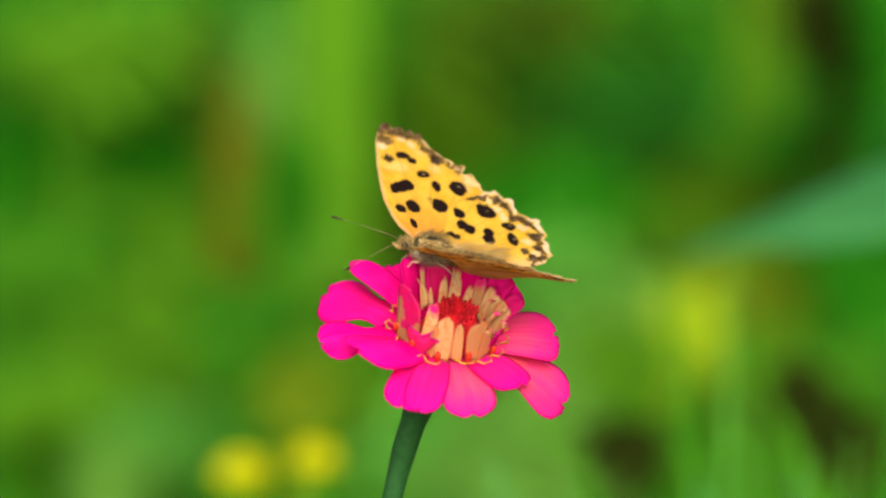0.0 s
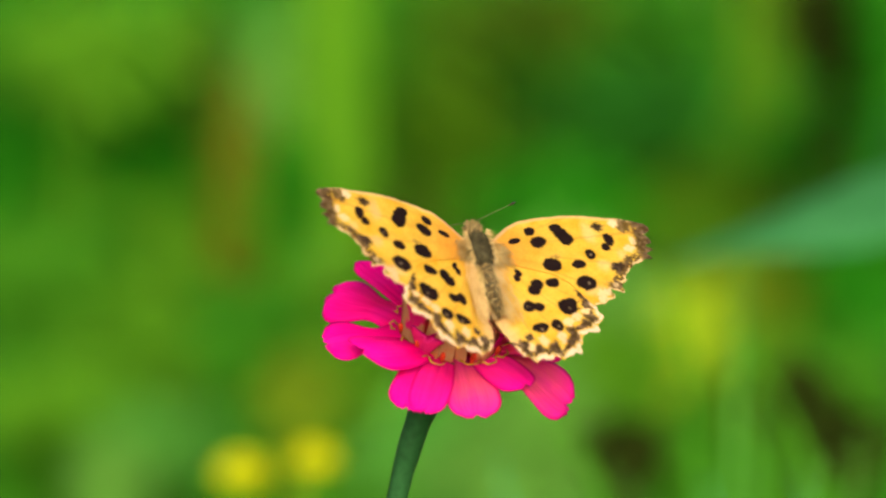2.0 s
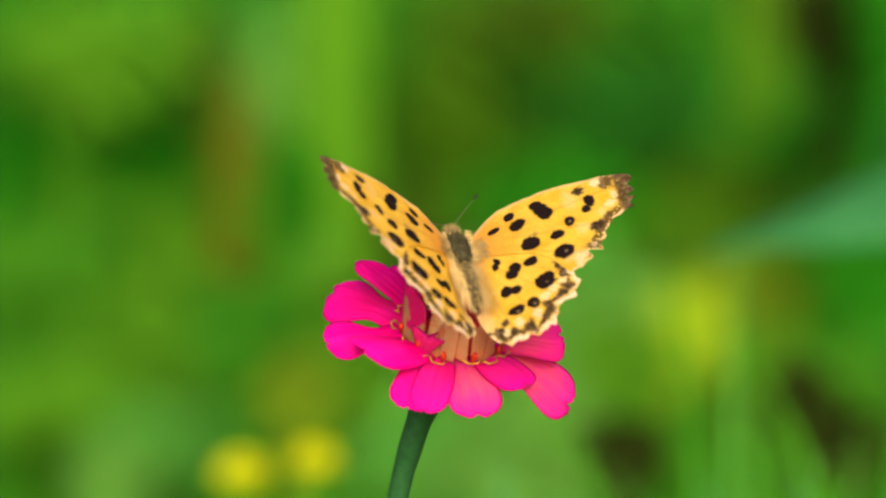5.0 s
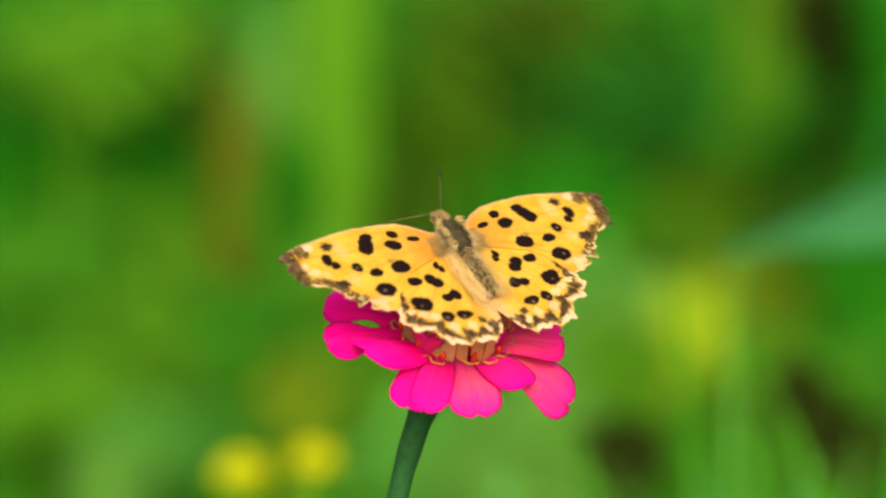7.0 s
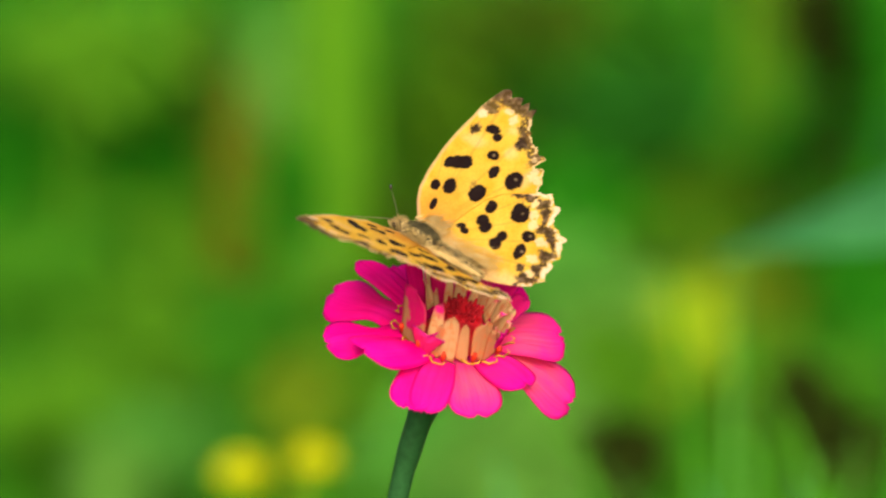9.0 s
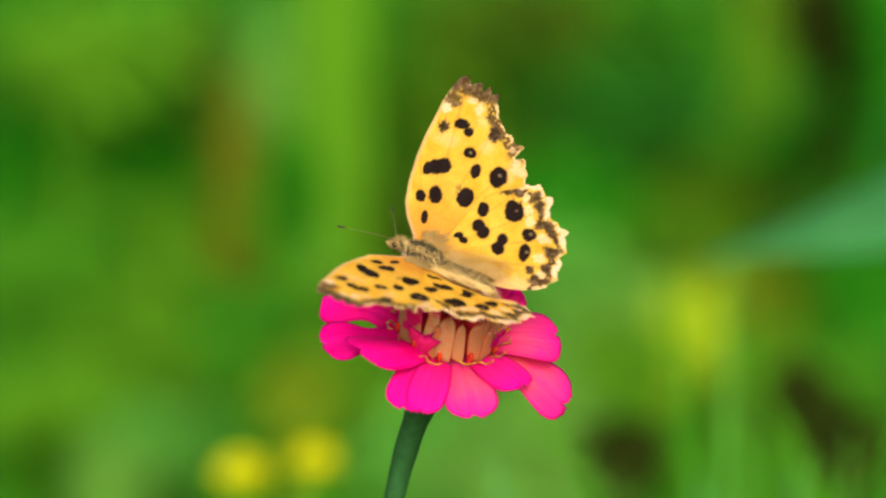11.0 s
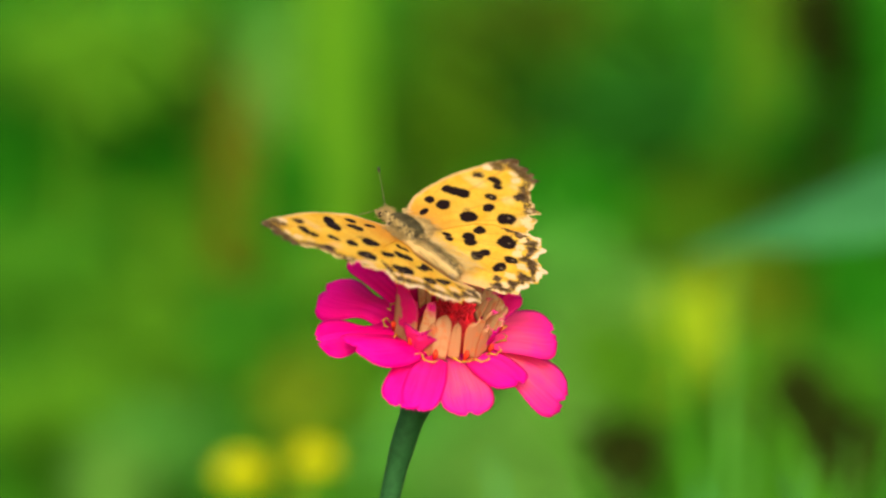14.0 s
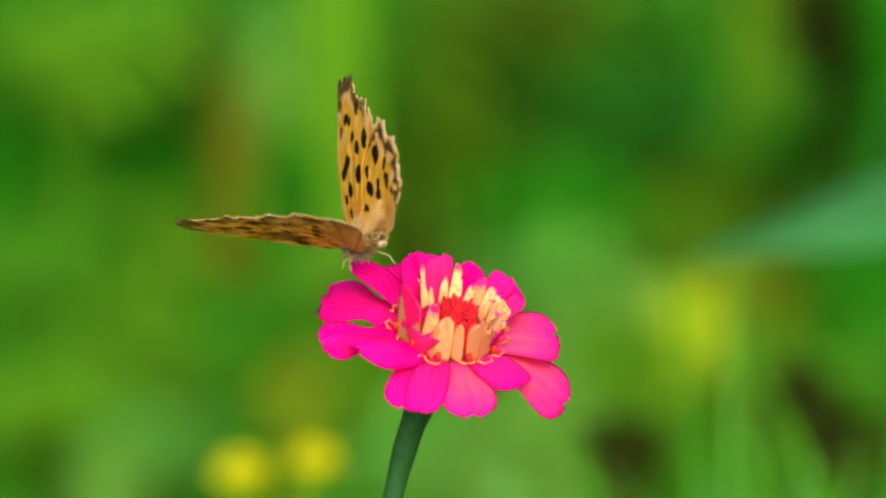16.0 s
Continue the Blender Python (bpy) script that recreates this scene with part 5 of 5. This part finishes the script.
    walk(right_wing, [(t, pose(0, 0, 0, rx, ry, rz)) for t, rx, ry, rz in (
        (0, -3.5, -30.2, 6.2), (0.1, -14.6, -61.9, 14.1), (0.2, -21.9, -67.1, 19.9), (0.3, -28.8, -68.5, 25.8), (0.4, -65.6, -78, 60.9),
        (0.5, -54.8, -76.1, 49.8), (0.6, -20, -63.1, 21.1), (0.7, -7.7, -46.5, 11.9), (0.8, -4.3, -46.7, 10.1), (0.9, -2.1, -48.7, 9.2),
        (1, -2.1, -56.2, 8.9), (1.1, -5.1, -64.2, 11), (1.2, -2.2, -53, 9.4), (1.3, -1.7, -48, 9.2), (1.4, -0.8, -38.5, 9.3),
        (1.5, 2, -18.9, 8.6), (1.6, 3.4, -0.1, 8.2), (1.7, 2.7, 3.5, 5.7), (1.8, 2.1, 6.3, 4), (1.9, 1.7, 11.3, 2.8),
        (2, 0.4, 4.5, 1.1), (2.1, 0.6, 0.7, 2.3), (2.2, 0.6, -9, 3.6), (2.3, -0.7, -29.4, 5.1), (2.4, -1.3, -36.4, 7.6),
        (2.5, -1, -41.7, 9.5), (2.6, -2, -42.8, 8.2), (2.7, -0.6, -30.3, 5.8), (2.8, 0, -18.7, 3.9), (2.9, 1.2, -0.2, 2.6),
        (3, 1.4, 6.7, 1.4), (3.1, 1.5, 8.3, 3.2), (3.2, 1, 4.6, 4.9), (3.3, -0.5, -6.8, 7.1), (3.4, -4.1, -28.3, 10.4),
        (3.5, -8.2, -44.6, 14.6), (3.6, -8.3, -50.4, 12.9), (3.7, -5.7, -50.5, 9), (3.8, -2.8, -44.4, 5.4), (3.9, -0.7, -35.7, 3),
        (4, 1.7, -16.1, 1.5), (4.1, 1.6, -18.1, 0.6), (4.2, 2, -17.4, 0), (6.3, 1.3, -30.8, -2.4), (6.4, 1.5, -12.4, -1.9),
        (6.5, 1.6, -0.5, -1.8), (6.6, 1.4, 0.3, -2), (6.7, 1.2, -0.2, -2.1), (6.8, 1, -2.4, -2.2), (7, 0.7, -1.1, -2.2),
        (7.1, 0.7, -4, -2.1), (7.2, 0.9, -3.5, -1.8), (7.3, 1, -7.8, -1.3), (7.4, 0.8, -15.1, -0.1), (7.5, 0.2, -27.4, 1.2),
        (7.6, -2.2, -50.8, 3.5), (7.7, -4.4, -58.1, 5.8), (7.8, -5.9, -60.9, 7.8), (7.9, -7.5, -62.9, 9.9), (8, -8.8, -64.9, 11.5),
        (8.1, -5.6, -62.7, 7.8), (8.2, -1.1, -52.6, 3.3), (8.3, 1.3, -42.3, 0.9), (8.4, 2.6, -30.8, -0.4), (8.5, 3.2, -12.3, -0.6),
        (8.6, 3, -7, -0.5), (8.7, 2.7, -10.4, -0.2), (8.8, 2, -19.9, 0.7), (8.9, 0.6, -29.3, 2.1), (9, -1.2, -40.1, 3.6),
        (9.1, -3.7, -56.4, 5), (9.2, -12.1, -77.6, 11.9), (11.3, -7.3, -64, 11.7), (11.4, -13.2, -74.6, 16.8), (11.5, -12.7, -75.5, 15.9),
        (11.6, -16.1, -79.7, 18.8), (11.7, -12.8, -77.1, 15.3), (11.8, -9.8, -70.9, 12.2), (11.9, -8.3, -63.7, 11.2), (12, -18.3, -76.1, 20.3),
        (12.2, -9.1, -63.4, 12.6), (12.4, -4.8, -53.2, 9.4), (12.5, -4.6, -61.4, 8.8), (12.6, -5.9, -61.7, 10.2), (12.8, -13, -65.6, 17.8),
        (12.9, -4.7, -41.4, 11.7), (13, -3.4, -37.7, 10.7), (13.1, -1.8, -28, 8.2), (13.2, -0.7, -16.5, 5.8), (13.3, -0.5, -9.2, 3.8),
        (13.4, -0.3, 2.8, 2.2), (13.5, -0.7, 5.7, 1.1), (13.6, -0.5, 2.5, 0.6), (13.8, -0.2, -6.5, 0.9), (13.9, 0, -4.6, 1.6),
        (14, -0.1, -9.5, 2.2), (14.1, -2.3, -29.5, 4.6), (14.2, -9.5, -59, 11.1), (14.3, -19.9, -69.8, 21.9), (14.4, -22.1, -68.1, 25.1),
        (14.5, -18.5, -62.5, 22.8), (14.7, -6.9, -41.8, 12.5), (14.9, -12.7, -52, 18.2), (15, -20.3, -63, 24.9), (15.1, -18.2, -61.6, 22.5),
        (15.2, -12.1, -53.3, 16.6), (15.3, -9.5, -47.9, 14), (15.4, -12.4, -55, 15.9), (15.5, -18.2, -64.3, 20.8), (15.6, -12.6, -54.4, 16.5),
        (15.7, -6.6, -35.4, 12.7), (15.8, -3.7, -20.7, 11.9), (15.9, -7, -33.8, 13.6), (16, -46.2, -75.7, 48.5))])
    walk(left_wing, [(t, pose(0, 0, 0, rx, ry, rz)) for t, rx, ry, rz in (
        (0, 0.2, 13.5, 0.8), (0.1, 1.2, 50.7, 1.6), (0.2, 2.8, 60.8, 3.2), (0.3, 3.5, 57.1, 4.2), (0.4, 3.5, 49.6, 4.6),
        (0.5, 2.6, 39.6, 4.1), (0.6, 2, 28.8, 6), (0.7, 1.3, 13.6, 3.9), (0.8, 1.5, 11.9, 2.6), (0.9, 2.4, 19.5, 1.6),
        (1, 3.5, 27.9, 0.6), (1.1, 4.5, 40.6, 1), (1.2, 5.2, 54.2, 1.5), (1.3, 2.6, 53.9, -1.7), (1.4, -0.3, 51.4, -5.5),
        (1.5, -1.2, 36.8, -7.9), (1.6, -0.6, 22, -7.9), (1.7, -0.2, 15.8, -7.1), (1.8, -0.5, 16.2, -6.8), (1.9, -1.4, 20.1, -6.6),
        (2, -2.2, 24.3, -6.2), (2.1, -3.5, 32.7, -7.6), (2.2, -5.7, 46, -10), (2.3, -10.2, 59.6, -14.9), (2.4, -24.5, 73.7, -29.7),
        (2.5, -21.9, 70.8, -29.1), (2.6, -19, 68.6, -24.5), (2.7, -10.3, 58.8, -14.6), (2.8, -6.4, 48.5, -9.4), (2.9, -2.8, 30.6, -5.5),
        (3, -1.8, 24.3, -3.8), (3.1, -2.7, 26.3, -5.8), (3.2, -4.3, 32.3, -8.1), (3.3, -6.2, 39.3, -11), (3.4, -13.4, 56.3, -18.7),
        (3.5, -25.2, 68.1, -31.2), (3.6, -26.1, 71, -30.8), (3.7, -18, 67.6, -21.8), (3.8, -11.4, 62.3, -14.8), (3.9, -6.5, 53.8, -9.9),
        (4, -1.4, 38.9, -6.1), (4.1, -1, 39.3, -5.1), (4.2, -0.6, 40.7, -4.4), (6.3, -4.4, 24.8, -5.4), (6.4, -2.1, 7, -4),
        (6.5, -1.1, -3.1, -3.2), (6.6, -0.1, -10.3, -2.6), (6.7, -0.2, -4.6, -2.3), (6.8, 0, -4, -2.5), (7, 0.6, -1.9, -3.4),
        (7.1, 0.3, -0.7, -2.9), (7.2, 0, 2.2, -2.3), (7.3, -0.3, 5.1, -2.1), (7.4, -0.7, 8.8, -2.8), (7.5, -1.2, 13.9, -3.5),
        (7.6, -2.6, 33.6, -4), (7.7, -4, 48, -4.8), (7.8, -5.3, 51.1, -6.1), (7.9, -7.1, 51, -8.3), (8, -8.3, 50.3, -10.1),
        (8.1, -6.5, 44.1, -8.5), (8.2, -4.3, 36, -6.1), (8.3, -2.7, 25.7, -4.5), (8.4, -1.6, 13, -3.8), (8.5, -0.5, -3.3, -3.4),
        (8.6, -0.3, -6.8, -2.8), (8.7, -0.5, -1.3, -2.6), (8.8, -0.6, 1.3, -2.9), (8.9, -1.1, 9.2, -3.5), (9, -1.9, 19.5, -3.8),
        (9.1, -3.2, 36.7, -4.3), (9.2, -3.9, 44, -4.5), (11.3, 0, -0.3, -1.3), (11.4, 0.2, 15.2, -1.9), (11.5, 0, 23.3, -2.4),
        (11.6, -0.2, 23.1, -2.6), (11.7, -0.1, 19.7, -2.1), (11.8, 0.2, 15.5, -1.3), (11.9, 0.3, 16.2, -0.5), (12, 0.4, 17.2, -0.1),
        (12.2, -0.9, 8.6, -3.4), (12.4, -2.4, 9.6, -8), (12.5, -1.7, 2.4, -8.3), (12.6, -3.6, 11.8, -8.8), (12.8, -8.4, 34.2, -12.6),
        (12.9, -6.1, 17.7, -10.9), (13, -5, 7.7, -9.9), (13.1, -3.9, 0.8, -7.9), (13.2, -3.5, 0.9, -6.3), (13.3, -3.4, 4.8, -5.1),
        (13.4, -3.1, 5.6, -4.3), (13.5, -2.8, 3, -3.3), (13.6, -2.5, 6.9, -2.9), (13.8, -2.1, 12.5, -2.3), (13.9, -1.7, 9.2, -2.7),
        (14, -1.6, 10.7, -3.3), (14.1, -2.6, 23, -4.8), (14.2, -6.1, 48.7, -8), (14.3, -10.4, 61.2, -12.6), (14.4, -13.4, 64.8, -16.3),
        (14.5, -7.9, 51.7, -12.8), (14.7, -1, 21.6, -7.5), (14.9, -5.2, 36.5, -12.3), (15, -7, 42.4, -13.6), (15.1, -5.4, 39.8, -11.8),
        (15.2, -2.1, 26.6, -9.2), (15.3, -1.1, 21.9, -8.3), (15.4, -2.7, 32, -8.6), (15.5, -5.8, 45.8, -10.4), (15.6, -7.3, 48.2, -12),
        (15.7, -5.8, 39.1, -11.9), (15.8, -4.7, 28.8, -12.7), (15.9, -5.8, 28.2, -14.9), (16, -4.4, 19.3, -15.5))])
    walk(right_antenna, [(t, Matrix.Translation(right_antenna.location) @ pose(0, 0, 0, rx, ry, rz)) for t, rx, ry, rz in (
        (0, 4, 1, -28), (0.5, 7, 2, -25), (1, 13, 5, -40), (1.5, -11, -6, -54), (2.2, -18, -8, -52), (3, -24, -11, -50), (4, -16, -6, -37), (6.5, -7, -3, -33), (7, -5, -2, -32),
        (8, -2, 0, -30), (9, 0, 0, -45), (11.5, 4, 4, -60), (12.5, -1, 0, 12), (13.5, 7, 2, -40), (15, 4, 1, -28), (16, 7, 2, -25))])
    walk(left_antenna, [(t, Matrix.Translation(left_antenna.location) @ pose(0, 0, 0, rx, ry, rz)) for t, rx, ry, rz in (
        (0, -25, 6, 25), (0.5, -20, 5, 30), (1, -30, 9, 36), (1.5, -50, 20, 42), (2.2, -36, 12, 38), (3, -24, 8, 36), (4, -14, 4, 32), (6.5, -30, 12, 46), (7.5, -30, 12, 46),
        (9, -6, 2, 38), (11.5, 16, -9, 59), (12.5, -2, 0, 16), (13.5, -24, 6, 24), (14.5, -44, 13, 31), (15.5, -61, 19, 33), (16, -56, 17, 33))])


motions()
